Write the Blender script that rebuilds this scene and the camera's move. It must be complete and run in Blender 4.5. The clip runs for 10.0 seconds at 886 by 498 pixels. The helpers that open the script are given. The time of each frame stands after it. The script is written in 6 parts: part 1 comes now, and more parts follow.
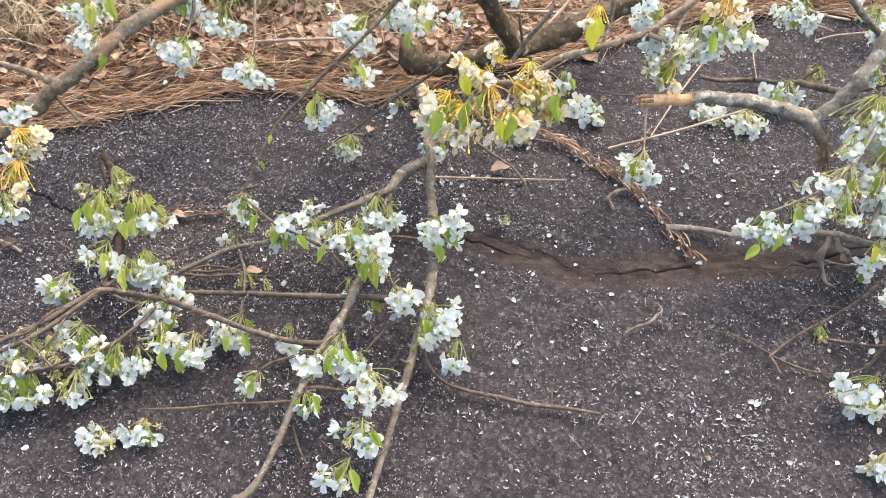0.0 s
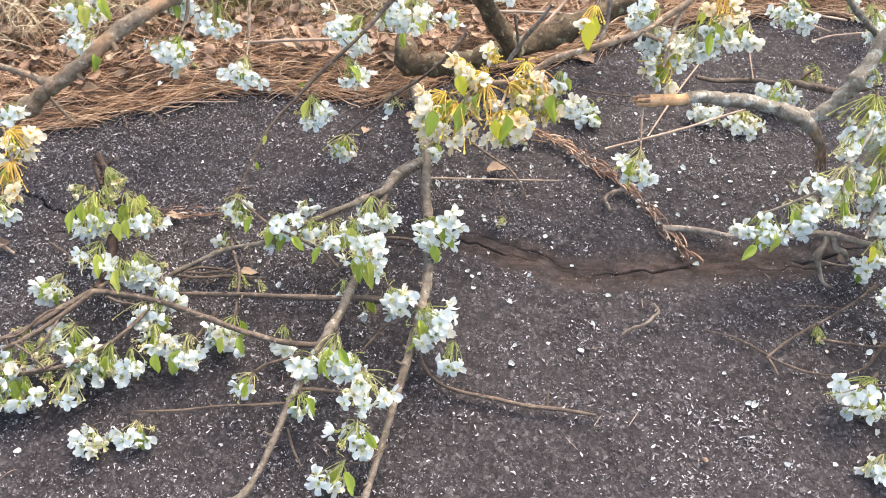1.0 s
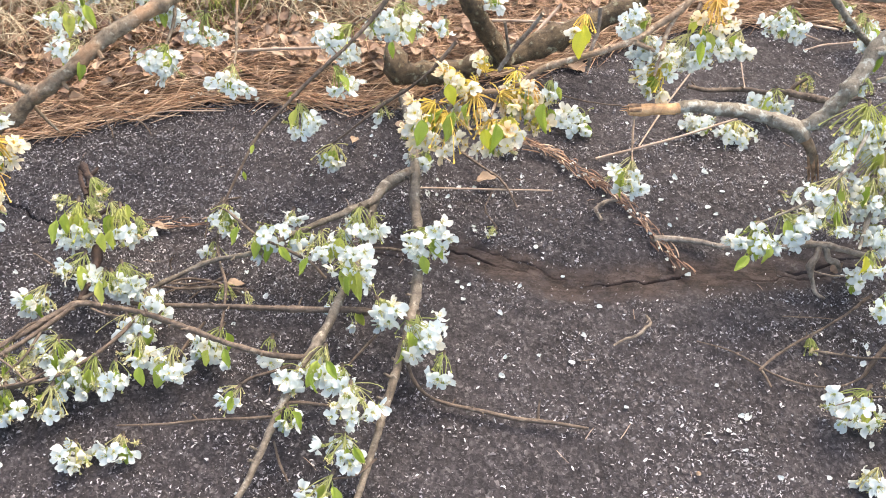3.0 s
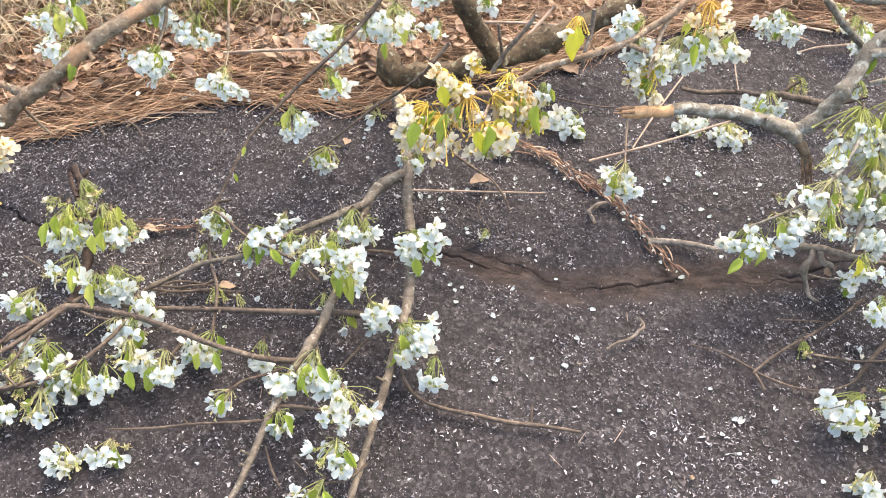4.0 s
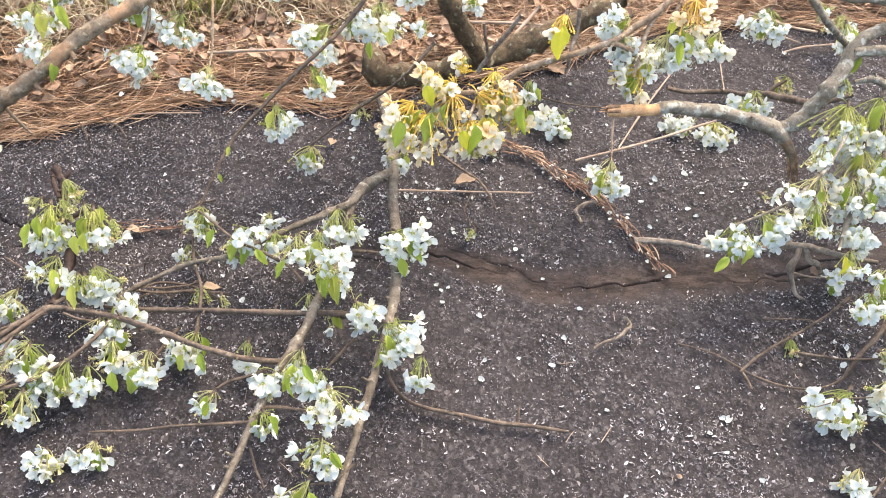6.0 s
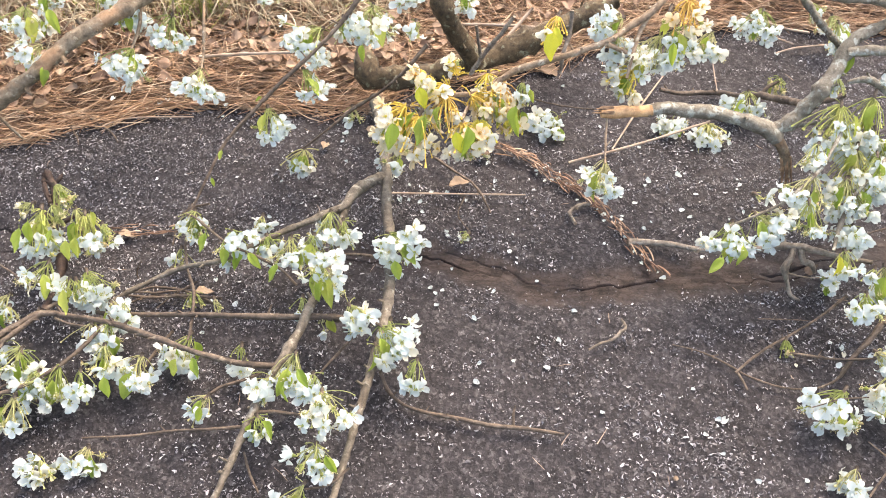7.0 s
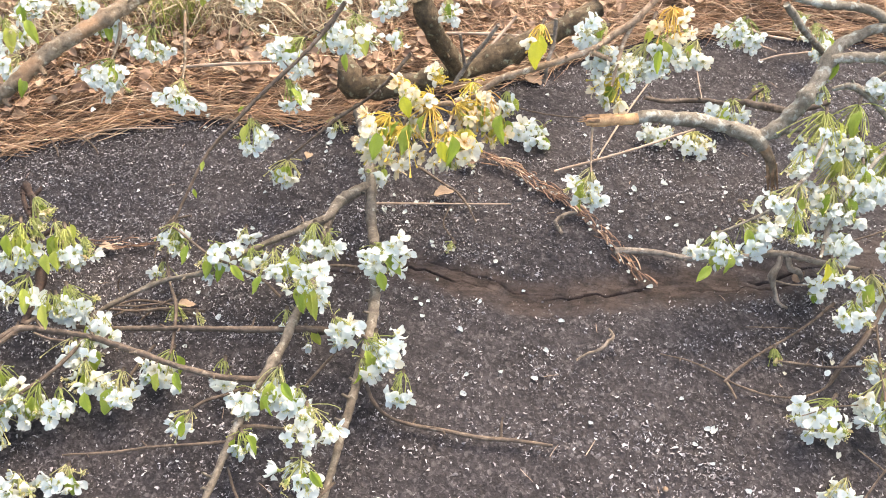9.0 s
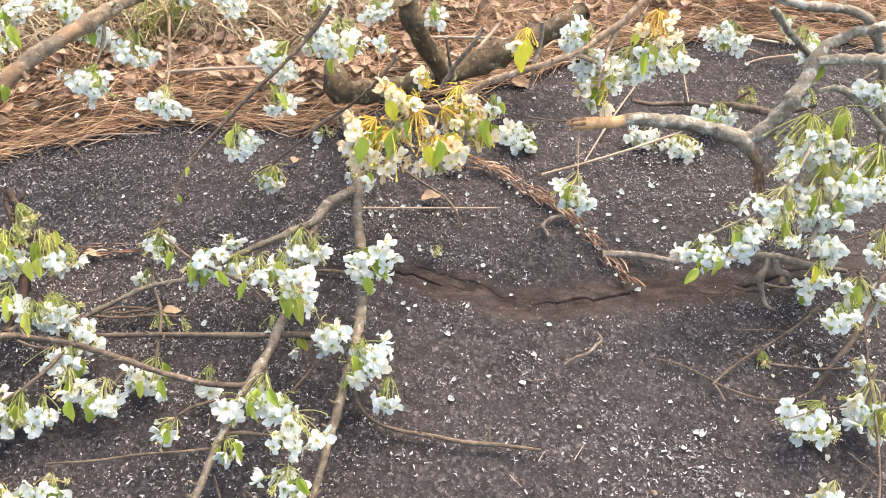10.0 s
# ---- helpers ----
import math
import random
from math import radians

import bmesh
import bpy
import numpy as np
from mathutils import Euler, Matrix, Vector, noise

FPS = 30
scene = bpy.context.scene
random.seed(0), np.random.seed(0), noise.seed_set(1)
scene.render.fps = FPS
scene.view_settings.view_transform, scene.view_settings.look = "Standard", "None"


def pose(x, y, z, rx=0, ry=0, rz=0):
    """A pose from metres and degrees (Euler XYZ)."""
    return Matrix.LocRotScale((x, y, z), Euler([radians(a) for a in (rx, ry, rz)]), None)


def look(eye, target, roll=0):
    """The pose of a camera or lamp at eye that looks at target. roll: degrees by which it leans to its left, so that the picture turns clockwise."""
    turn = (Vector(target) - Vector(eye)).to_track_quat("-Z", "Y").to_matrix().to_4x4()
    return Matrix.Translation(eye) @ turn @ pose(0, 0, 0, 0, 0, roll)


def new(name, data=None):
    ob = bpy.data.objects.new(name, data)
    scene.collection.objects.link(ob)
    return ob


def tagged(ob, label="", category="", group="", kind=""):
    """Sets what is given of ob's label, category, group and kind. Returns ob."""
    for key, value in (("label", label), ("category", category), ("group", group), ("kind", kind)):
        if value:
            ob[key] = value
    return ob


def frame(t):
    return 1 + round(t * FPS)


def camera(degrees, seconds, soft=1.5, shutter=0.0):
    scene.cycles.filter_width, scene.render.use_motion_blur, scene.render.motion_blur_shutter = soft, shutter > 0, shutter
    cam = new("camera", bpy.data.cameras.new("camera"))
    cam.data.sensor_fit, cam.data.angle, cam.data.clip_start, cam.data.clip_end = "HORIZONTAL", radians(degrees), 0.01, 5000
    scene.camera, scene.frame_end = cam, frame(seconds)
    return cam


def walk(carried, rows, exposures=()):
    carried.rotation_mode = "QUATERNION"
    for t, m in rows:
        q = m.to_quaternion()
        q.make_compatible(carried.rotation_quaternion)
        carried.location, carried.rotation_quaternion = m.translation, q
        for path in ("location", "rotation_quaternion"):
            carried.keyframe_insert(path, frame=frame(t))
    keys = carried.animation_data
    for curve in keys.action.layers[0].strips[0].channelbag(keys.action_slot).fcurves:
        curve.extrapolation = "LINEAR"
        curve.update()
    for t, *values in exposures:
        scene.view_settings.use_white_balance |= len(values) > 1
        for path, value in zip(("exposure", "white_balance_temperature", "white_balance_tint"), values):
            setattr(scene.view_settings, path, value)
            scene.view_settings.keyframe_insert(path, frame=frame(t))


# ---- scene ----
cam = camera(48.0, 10.0, soft=1.0)
PATH = [
    (0, look((-0.0034, -0.0166, 0.9205), (-0.0144, 0.8352, 0.0057), 0.35)),
    (0.5, look((-0.0013, -0.0155, 0.9162), (-0.0109, 0.8379, 0.0030), 0.35)),
    (1, look((-0.0009, -0.0141, 0.9139), (-0.0091, 0.8407, 0.0019), 0.41)),
    (1.5, look((-0.0005, -0.0118, 0.9116), (-0.0069, 0.8453, 0.0017), 0.43)),
    (2, look((0.0027, -0.0092, 0.9104), (-0.0033, 0.8497, 0.0023), 0.42)),
    (2.5, look((0.0016, -0.0063, 0.9077), (-0.0005, 0.8553, 0.0021), 0.64)),
    (4, look((0.0041, 0.0017, 0.9023), (0.0127, 0.8662, -0.0005), 1.22)),
    (4.5, look((0.0056, 0.0024, 0.9016), (0.0197, 0.8680, -0.0001), 1.49)),
    (5, look((0.0043, 0.0021, 0.8985), (0.0246, 0.8694, -0.0014), 1.81)),
    (5.5, look((0.0058, 0.0018, 0.8965), (0.0284, 0.8694, -0.0031), 1.83)),
    (7, look((0.0060, 0.0036, 0.8893), (0.0380, 0.8761, -0.0053), 1.74)),
    (7.5, look((0.0048, 0.0070, 0.8887), (0.0437, 0.8810, -0.0041), 1.93)),
    (8, look((0.0056, 0.0086, 0.8861), (0.0485, 0.8854, -0.0038), 1.99)),
    (8.5, look((0.0053, 0.0102, 0.8844), (0.0526, 0.8892, -0.0031), 2.11)),
    (9, look((0.0055, 0.0117, 0.8816), (0.0566, 0.8927, -0.0038), 2.15)),
    (9.5, look((0.0077, 0.0130, 0.8797), (0.0638, 0.8959, -0.0034), 2.19)),
    (10, look((0.0091, 0.0146, 0.8770), (0.0729, 0.8997, -0.0033), 2.35)),
]
walk(cam, PATH, [(0.0, 2.09, 7400, 12), (1.0, 2.16, 7450, 12), (2.5, 2.22, 7600, 12), (5.5, 2.27, 7700, 12), (10.0, 2.30, 8050, 12)])

# ---- world, sun ----
SUN_ELEVATION, SUN_TURN = 58.0, 35.0      # degrees; turn measured from +y towards +x
world = bpy.data.worlds.new("world")
scene.world = world
world.use_nodes = True
wn = world.node_tree
sky = wn.nodes.new("ShaderNodeTexSky")
sky.sky_type = "NISHITA"
sky.sun_disc = False
sky.sun_elevation = radians(SUN_ELEVATION)
sky.sun_rotation = radians(SUN_TURN)
sky.dust_density = 4.0
wn.nodes["Background"].inputs["Strength"].default_value = 0.15
wn.links.new(sky.outputs["Color"], wn.nodes["Background"].inputs["Color"])
sun_data = bpy.data.lights.new("sun", "SUN")
sun_data.energy, sun_data.angle, sun_data.color = 0.50, radians(36), (1.0, 0.93, 0.82)
sun = new("sun", sun_data)
_az, _el = radians(SUN_TURN), radians(SUN_ELEVATION)
SUN_WAY = Vector((math.sin(_az) * math.cos(_el), math.cos(_az) * math.cos(_el), math.sin(_el)))
sun.matrix_world = look(SUN_WAY * 10, (0, 0, 0))

rng = random.Random(7)
nrg = np.random.RandomState(11)


# ---- materials ----
def mat(name):
    m = bpy.data.materials.new(name)
    m.use_nodes = True
    t = m.node_tree
    return m, t, t.nodes["Principled BSDF"]


def node(t, kind, **values):
    n = t.nodes.new(kind)
    for key, value in values.items():
        if key in n.inputs:
            n.inputs[key].default_value = value
    return n


def ramp(t, source, stops):
    r = t.nodes.new("ShaderNodeValToRGB")
    e = r.color_ramp.elements
    while len(e) < len(stops):
        e.new(0.5)
    for el, (pos, col) in zip(e, stops):
        el.position, el.color = pos, (*col, 1)
    t.links.new(source, r.inputs["Fac"])
    return r.outputs["Color"]


def mix(t, fac, a, b, blend="MIX"):
    n = t.nodes.new("ShaderNodeMix")
    n.data_type, n.blend_type = "RGBA", blend
    for socket, value in ((n.inputs["Factor"], fac), (n.inputs[6], a), (n.inputs[7], b)):
        if isinstance(value, bpy.types.NodeSocket):
            t.links.new(value, socket)
        else:
            socket.default_value = value if isinstance(value, (int, float)) else (*value, 1)
    return n.outputs[2]


def bump(t, shader, height, distance, strength=1.0):
    b = t.nodes.new("ShaderNodeBump")
    b.inputs["Distance"].default_value, b.inputs["Strength"].default_value = distance, strength
    t.links.new(height, b.inputs["Height"])
    t.links.new(b.outputs["Normal"], shader.inputs["Normal"])
    return b


def coords(t):
    return t.nodes.new("ShaderNodeTexCoord").outputs["Object"]


def noise_tex(t, vec, scale, detail=4.0, rough=0.6):
    n = node(t, "ShaderNodeTexNoise", Scale=scale, Detail=detail, Roughness=rough)
    if vec is not None:
        t.links.new(vec, n.inputs["Vector"])
    return n.outputs["Fac"]


def asphalt_material():
    m, t, p = mat("asphalt")
    c = coords(t)
    # aggregate: angular chips of two sizes in a dark, dusty binder, longer across the road than along it
    flat = t.nodes.new("ShaderNodeMapping")
    flat.inputs["Scale"].default_value = (1.0, 0.85, 1.0)
    t.links.new(c, flat.inputs["Vector"])
    sway = node(t, "ShaderNodeTexNoise", Scale=170.0, Detail=3.0)
    t.links.new(c, sway.inputs["Vector"])
    bent = t.nodes.new("ShaderNodeVectorMath")
    bent.operation = "MULTIPLY_ADD"
    bent.inputs[1].default_value = (0.007, 0.007, 0.0)
    t.links.new(sway.outputs["Color"], bent.inputs[0])
    t.links.new(flat.outputs["Vector"], bent.inputs[2])
    chips = []
    for scale, stops in ((270.0, [(0.0, (0.0080, 0.0068, 0.0074)), (0.60, (0.0250, 0.0223, 0.0246)), (0.82, (0.071, 0.0655, 0.071)), (0.96, (0.13, 0.12, 0.122)), (1.0, (0.27, 0.26, 0.265))]),
                         (520.0, [(0.0, (0.0085, 0.0071, 0.0076)), (0.6, (0.0270, 0.0238, 0.0252)), (0.88, (0.076, 0.0695, 0.074)), (1.0, (0.21, 0.20, 0.205))])):
        v = node(t, "ShaderNodeTexVoronoi", Scale=scale)
        t.links.new(bent.outputs["Vector"], v.inputs["Vector"])
        sep = t.nodes.new("ShaderNodeSeparateColor")
        t.links.new(v.outputs["Color"], sep.inputs["Color"])
        chips.append(ramp(t, sep.outputs[0], stops))
    stone = mix(t, 0.45, chips[0], chips[1])
    dust = ramp(t, noise_tex(t, c, 9.0, 6.0, 0.65), [(0.34, (0.0228, 0.0204, 0.0232)), (0.70, (0.0700, 0.0645, 0.0720))])
    base = mix(t, 0.36, stone, dust)
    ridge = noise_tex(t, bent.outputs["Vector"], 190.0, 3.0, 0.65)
    # shade between chips painted in: colour darkens where the ridge bump is low
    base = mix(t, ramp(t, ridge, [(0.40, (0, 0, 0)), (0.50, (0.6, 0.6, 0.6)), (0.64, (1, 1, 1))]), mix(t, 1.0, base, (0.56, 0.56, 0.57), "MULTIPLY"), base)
    hollow = t.nodes.new("ShaderNodeAttribute")
    hollow.attribute_name = "hollow"
    drawn = t.nodes.new("ShaderNodeMapping")
    drawn.inputs["Scale"].default_value = (0.45, 1.0, 1.0)
    t.links.new(c, drawn.inputs["Vector"])
    wrinkle = noise_tex(t, drawn.outputs["Vector"], 85.0, 6.0, 0.68)
    plates = node(t, "ShaderNodeTexVoronoi", Scale=130.0)
    plates.feature = "DISTANCE_TO_EDGE"
    warp = t.nodes.new("ShaderNodeVectorMath")
    warp.operation = "MULTIPLY_ADD"
    warp.inputs[1].default_value = (0.045, 0.03, 0.0)
    bend = node(t, "ShaderNodeTexNoise", Scale=60.0, Detail=4.0)
    t.links.new(c, bend.inputs["Vector"])
    t.links.new(bend.outputs["Color"], warp.inputs[0])
    t.links.new(drawn.outputs["Vector"], warp.inputs[2])
    t.links.new(warp.outputs["Vector"], plates.inputs["Vector"])
    crackle = ramp(t, plates.outputs["Distance"], [(0.0, (0.38, 0.34, 0.31)), (0.08, (1, 1, 1))])
    silt = mix(t, 1.0, ramp(t, wrinkle, [(0.34, (0.010, 0.0070, 0.0060)), (0.5, (0.034, 0.0245, 0.0213)), (0.68, (0.068, 0.052, 0.046))]), crackle, "MULTIPLY")
    patchy = t.nodes.new("ShaderNodeMath")
    patchy.operation = "MULTIPLY"
    t.links.new(hollow.outputs["Fac"], patchy.inputs[0])
    t.links.new(ramp(t, noise_tex(t, c, 28.0, 6.0, 0.7), [(0.30, (0.25, 0.25, 0.25)), (0.52, (1, 1, 1))]), patchy.inputs[1])
    base = mix(t, patchy.outputs[0], base, silt)
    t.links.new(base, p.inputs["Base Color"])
    p.inputs["Roughness"].default_value = 0.76
    p.inputs["Specular IOR Level"].default_value = 0.18
    height = t.nodes.new("ShaderNodeMath")
    height.operation = "MULTIPLY_ADD"
    height.inputs[1].default_value = 1.6
    t.links.new(ridge, height.inputs[0])
    grit = t.nodes.new("ShaderNodeMath")
    grit.operation = "MULTIPLY"
    grit.inputs[1].default_value = 0.7
    t.links.new(noise_tex(t, c, 260.0, 5.0, 0.75), grit.inputs[0])
    t.links.new(grit.outputs[0], height.inputs[2])
    rise = t.nodes.new("ShaderNodeMix")
    t.links.new(hollow.outputs["Fac"], rise.inputs[0])
    t.links.new(height.outputs[0], rise.inputs[2])
    t.links.new(wrinkle, rise.inputs[3])
    bump(t, p, rise.outputs[0], 0.0022, 0.9)
    return m


def flake_material():
    m, t, p = mat("bleached_flakes")
    geo = t.nodes.new("ShaderNodeNewGeometry")
    col = ramp(t, geo.outputs["Random Per Island"], [(0.0, (0.05, 0.047, 0.050)), (0.45, (0.16, 0.152, 0.164)), (0.80, (0.33, 0.322, 0.34)), (0.95, (0.46, 0.457, 0.465)), (1.0, (0.64, 0.64, 0.64))])
    t.links.new(col, p.inputs["Base Color"])
    p.inputs["Roughness"].default_value = 0.7
    return m


def thin_material(name, stops, source, translucent, rough=0.55, vein=0.0, scale=160.0, shade=0.72):
    """A thin leaf or petal that lets light through."""
    m, t, p = mat(name)
    if source == "object":
        fac = t.nodes.new("ShaderNodeObjectInfo").outputs["Random"]
    else:
        fac = t.nodes.new("ShaderNodeNewGeometry").outputs["Random Per Island"]
    col = ramp(t, fac, stops)
    c = coords(t)
    grain = noise_tex(t, c, scale, 4.0, 0.6)
    dark = mix(t, 1.0, col, (shade, shade, shade * 0.97), "MULTIPLY")
    col = mix(t, ramp(t, grain, [(0.35, (0, 0, 0)), (0.75, (1, 1, 1))]), col, dark)
    t.links.new(col, p.inputs["Base Color"])
    p.inputs["Roughness"].default_value = rough
    bump(t, p, grain, 0.0006, vein)
    tr = t.nodes.new("ShaderNodeBsdfTranslucent")
    t.links.new(col, tr.inputs["Color"])
    ms = t.nodes.new("ShaderNodeMixShader")
    ms.inputs[0].default_value = translucent
    t.links.new(p.outputs[0], ms.inputs[1])
    t.links.new(tr.outputs[0], ms.inputs[2])
    t.links.new(ms.outputs[0], t.nodes["Material Output"].inputs["Surface"])
    return m


def bark_material(name, dark, mid, pale, lichen, amount, rust=None):
    m, t, p = mat(name)
    c = coords(t)
    n1 = noise_tex(t, c, 130.0, 7.0, 0.7)
    base = ramp(t, n1, [(0.3, dark), (0.5, mid), (0.72, pale)])
    spot = ramp(t, noise_tex(t, c, 95.0, 5.0, 0.62), [(0.62 - amount, (0, 0, 0)), (0.70 - amount, (1, 1, 1))])
    base = mix(t, spot, base, lichen)
    if rust:
        base = mix(t, ramp(t, noise_tex(t, c, 22.0, 4.0, 0.6), [(0.53, (0, 0, 0)), (0.66, (0.6, 0.6, 0.6))]), base, rust)
    broad = ramp(t, noise_tex(t, c, 34.0, 5.0, 0.6), [(0.34, (0.58, 0.55, 0.50)), (0.55, (1, 1, 1)), (0.75, (1.12, 1.12, 1.08))])
    base = mix(t, 1.0, base, broad, "MULTIPLY")
    fine = noise_tex(t, c, 620.0, 4.0, 0.7)
    base = mix(t, ramp(t, fine, [(0.35, (0, 0, 0)), (0.7, (1, 1, 1))]), mix(t, 1.0, base, (0.78, 0.75, 0.72), "MULTIPLY"), base)
    t.links.new(base, p.inputs["Base Color"])
    p.inputs["Roughness"].default_value = 0.75
    h = t.nodes.new("ShaderNodeMath")
    h.operation = "ADD"
    t.links.new(n1, h.inputs[0])
    t.links.new(fine, h.inputs[1])
    bump(t, p, h.outputs[0], 0.0024 if name == "trunk_bark" else 0.0018 if name in ("rusty_bark", "lichen_bark") else 0.0010, 0.85)
    return m


def strand_material(name, stops, rough=0.6):
    m, t, p = mat(name)
    geo = t.nodes.new("ShaderNodeNewGeometry")
    col = ramp(t, geo.outputs["Random Per Island"], stops)
    grain = noise_tex(t, coords(t), 60.0, 3.0, 0.6)
    col = mix(t, ramp(t, grain, [(0.4, (0, 0, 0)), (0.7, (1, 1, 1))]), col, mix(t, 1.0, col, (0.7, 0.62, 0.55), "MULTIPLY"))
    t.links.new(col, p.inputs["Base Color"])
    p.inputs["Roughness"].default_value = rough
    return m


M_ASPHALT = asphalt_material()
M_FLAKE = flake_material()
M_PETAL = thin_material("petal", [(0.0, (0.66, 0.715, 0.685)), (0.5, (0.635, 0.72, 0.745)), (0.85, (0.67, 0.725, 0.705)), (1.0, (0.73, 0.705, 0.60))], "object", 0.45, 0.6, 0.2, 220.0, 0.92)
# white petals with warm low sunlight painted into their colour
M_PETAL_SUNLIT = thin_material("sunlit_petal", [(0.0, (0.80, 0.72, 0.50)), (0.35, (0.70, 0.73, 0.70)), (0.7, (0.80, 0.74, 0.57)), (1.0, (0.82, 0.66, 0.42))], "object", 0.45, 0.6, 0.3, 220.0, 0.88)
M_PETAL_DRY = thin_material("withered_petal", [(0.0, (0.50, 0.40, 0.20)), (0.5, (0.66, 0.60, 0.36)), (1.0, (0.76, 0.73, 0.58))], "object", 0.25, 0.65, 0.4, 220.0)
# flower stalks, golden because the sun on them is put into the colour
M_STALK_SUNLIT = thin_material("sunlit_stalk", [(0.0, (0.60, 0.56, 0.08)), (0.6, (0.74, 0.56, 0.10)), (1.0, (0.70, 0.42, 0.12))], "object", 0.3, 0.5, 0.2, 200.0)
M_LEAF = thin_material("young_leaf", [(0.0, (0.25, 0.37, 0.05)), (0.6, (0.38, 0.48, 0.085)), (1.0, (0.50, 0.54, 0.12))], "object", 0.42, 0.45, 0.8, 130.0, 0.66)
M_LEAF_YELLOW = thin_material("yellow_leaf", [(0.0, (0.50, 0.53, 0.05)), (1.0, (0.66, 0.62, 0.07))], "object", 0.45, 0.4, 0.5, 90.0)
M_STALK = thin_material("flower_stalk", [(0.0, (0.25, 0.31, 0.075)), (0.6, (0.35, 0.39, 0.13)), (1.0, (0.46, 0.44, 0.21))], "object", 0.25, 0.5, 0.2, 200.0)
M_STALK_LIME = thin_material("lime_stalk", [(0.0, (0.37, 0.43, 0.10)), (0.6, (0.47, 0.50, 0.15)), (1.0, (0.57, 0.54, 0.23))], "object", 0.3, 0.5, 0.2, 200.0)
M_ANTHER = strand_material("anther", [(0.0, (0.42, 0.30, 0.14)), (0.3, (0.58, 0.50, 0.22)), (0.6, (0.74, 0.70, 0.38)), (1.0, (0.82, 0.79, 0.52))])
M_BARK = bark_material("bark", (0.050, 0.041, 0.030), (0.146, 0.124, 0.096), (0.262, 0.232, 0.190), (0.34, 0.325, 0.275), 0.035)
M_TAN = bark_material("tan_bark", (0.105, 0.068, 0.046), (0.295, 0.212, 0.145), (0.45, 0.355, 0.255), (0.52, 0.47, 0.375), 0.03)
M_TWIG = bark_material("twig_bark", (0.038, 0.026, 0.018), (0.110, 0.081, 0.060), (0.215, 0.170, 0.130), (0.26, 0.215, 0.165), 0.0)
M_TRUNK = bark_material("trunk_bark", (0.028, 0.019, 0.010), (0.112, 0.078, 0.042), (0.21, 0.160, 0.094), (0.31, 0.315, 0.22), 0.045)
M_LICHEN = bark_material("lichen_bark", (0.10, 0.086, 0.064), (0.225, 0.202, 0.162), (0.34, 0.318, 0.265), (0.43, 0.455, 0.41), 0.085)
M_GREY = bark_material("weathered_twig", (0.075, 0.060, 0.048), (0.215, 0.182, 0.150), (0.37, 0.328, 0.275), (0.40, 0.37, 0.32), 0.03)
M_SPUR = bark_material("dead_spur_bark", (0.012, 0.006, 0.004), (0.038, 0.019, 0.013), (0.085, 0.048, 0.032), (0.06, 0.035, 0.025), 0.0)
M_TORN = bark_material("torn_wood", (0.10, 0.055, 0.032), (0.30, 0.185, 0.11), (0.52, 0.37, 0.24), (0.40, 0.28, 0.18), 0.02)
M_RAW = bark_material("raw_wood", (0.36, 0.20, 0.10), (0.62, 0.37, 0.19), (0.76, 0.53, 0.32), (0.70, 0.46, 0.26), 0.02)
M_STRAW = strand_material("dry_stalk", [(0.0, (0.27, 0.20, 0.148)), (1.0, (0.40, 0.325, 0.26))], 0.7)
M_NEEDLE = strand_material("pine_needle", [(0.0, (0.14, 0.080, 0.050)), (0.3, (0.31, 0.188, 0.116)), (0.7, (0.48, 0.320, 0.208)), (1.0, (0.67, 0.53, 0.39))], 0.6)
M_DRIFT = strand_material("washed_needle", [(0.0, (0.06, 0.030, 0.020)), (0.35, (0.17, 0.092, 0.058)), (0.75, (0.33, 0.205, 0.13)), (1.0, (0.56, 0.44, 0.33))], 0.6)
M_GRASS = strand_material("dry_grass", [(0.0, (0.30, 0.245, 0.155)), (0.5, (0.45, 0.385, 0.265)), (1.0, (0.60, 0.535, 0.40))], 0.65)
M_GREEN = strand_material("green_grass", [(0.0, (0.16, 0.20, 0.04)), (0.5, (0.28, 0.32, 0.08)), (1.0, (0.42, 0.42, 0.15))], 0.6)
M_DEAD = thin_material("dead_leaf", [(0.0, (0.12, 0.073, 0.046)), (0.5, (0.235, 0.160, 0.106)), (1.0, (0.39, 0.292, 0.205))], "object", 0.12, 0.6, 0.8, 70.0)
M_LITTER = thin_material("leaf_litter", [(0.0, (0.115, 0.064, 0.042)), (0.5, (0.26, 0.162, 0.107)), (1.0, (0.44, 0.308, 0.215))], "island", 0.12, 0.6, 0.8, 70.0)
M_RUST = bark_material("rusty_bark", (0.070, 0.050, 0.034), (0.225, 0.175, 0.122), (0.36, 0.300, 0.222), (0.44, 0.42, 0.335), 0.035, (0.38, 0.22, 0.12))
M_SOIL = bark_material("straw_soil", (0.085, 0.057, 0.040), (0.19, 0.132, 0.092), (0.29, 0.215, 0.152), (0.20, 0.145, 0.10), 0.0)


BARK_OF = {}


# ---- building helpers ----
def mesh_of(name, verts, faces, materials, indices=None, smooth=True):
    me = bpy.data.meshes.new(name)
    me.from_pydata([tuple(v) for v in verts], [], [tuple(f) for f in faces])
    for m in materials:
        me.materials.append(m)
    if indices is not None:
        me.polygons.foreach_set("material_index", np.asarray(indices, dtype=np.int32))
    me.polygons.foreach_set("use_smooth", np.full(len(me.polygons), smooth))
    me.update()
    return me


def thing(name, label, category, group="", bark=None):
    ob = new(name)
    if bark:
        BARK_OF[ob.name] = bark
    ob.empty_display_size = 0.02
    return tagged(ob, label, category, group)


BASED = set()


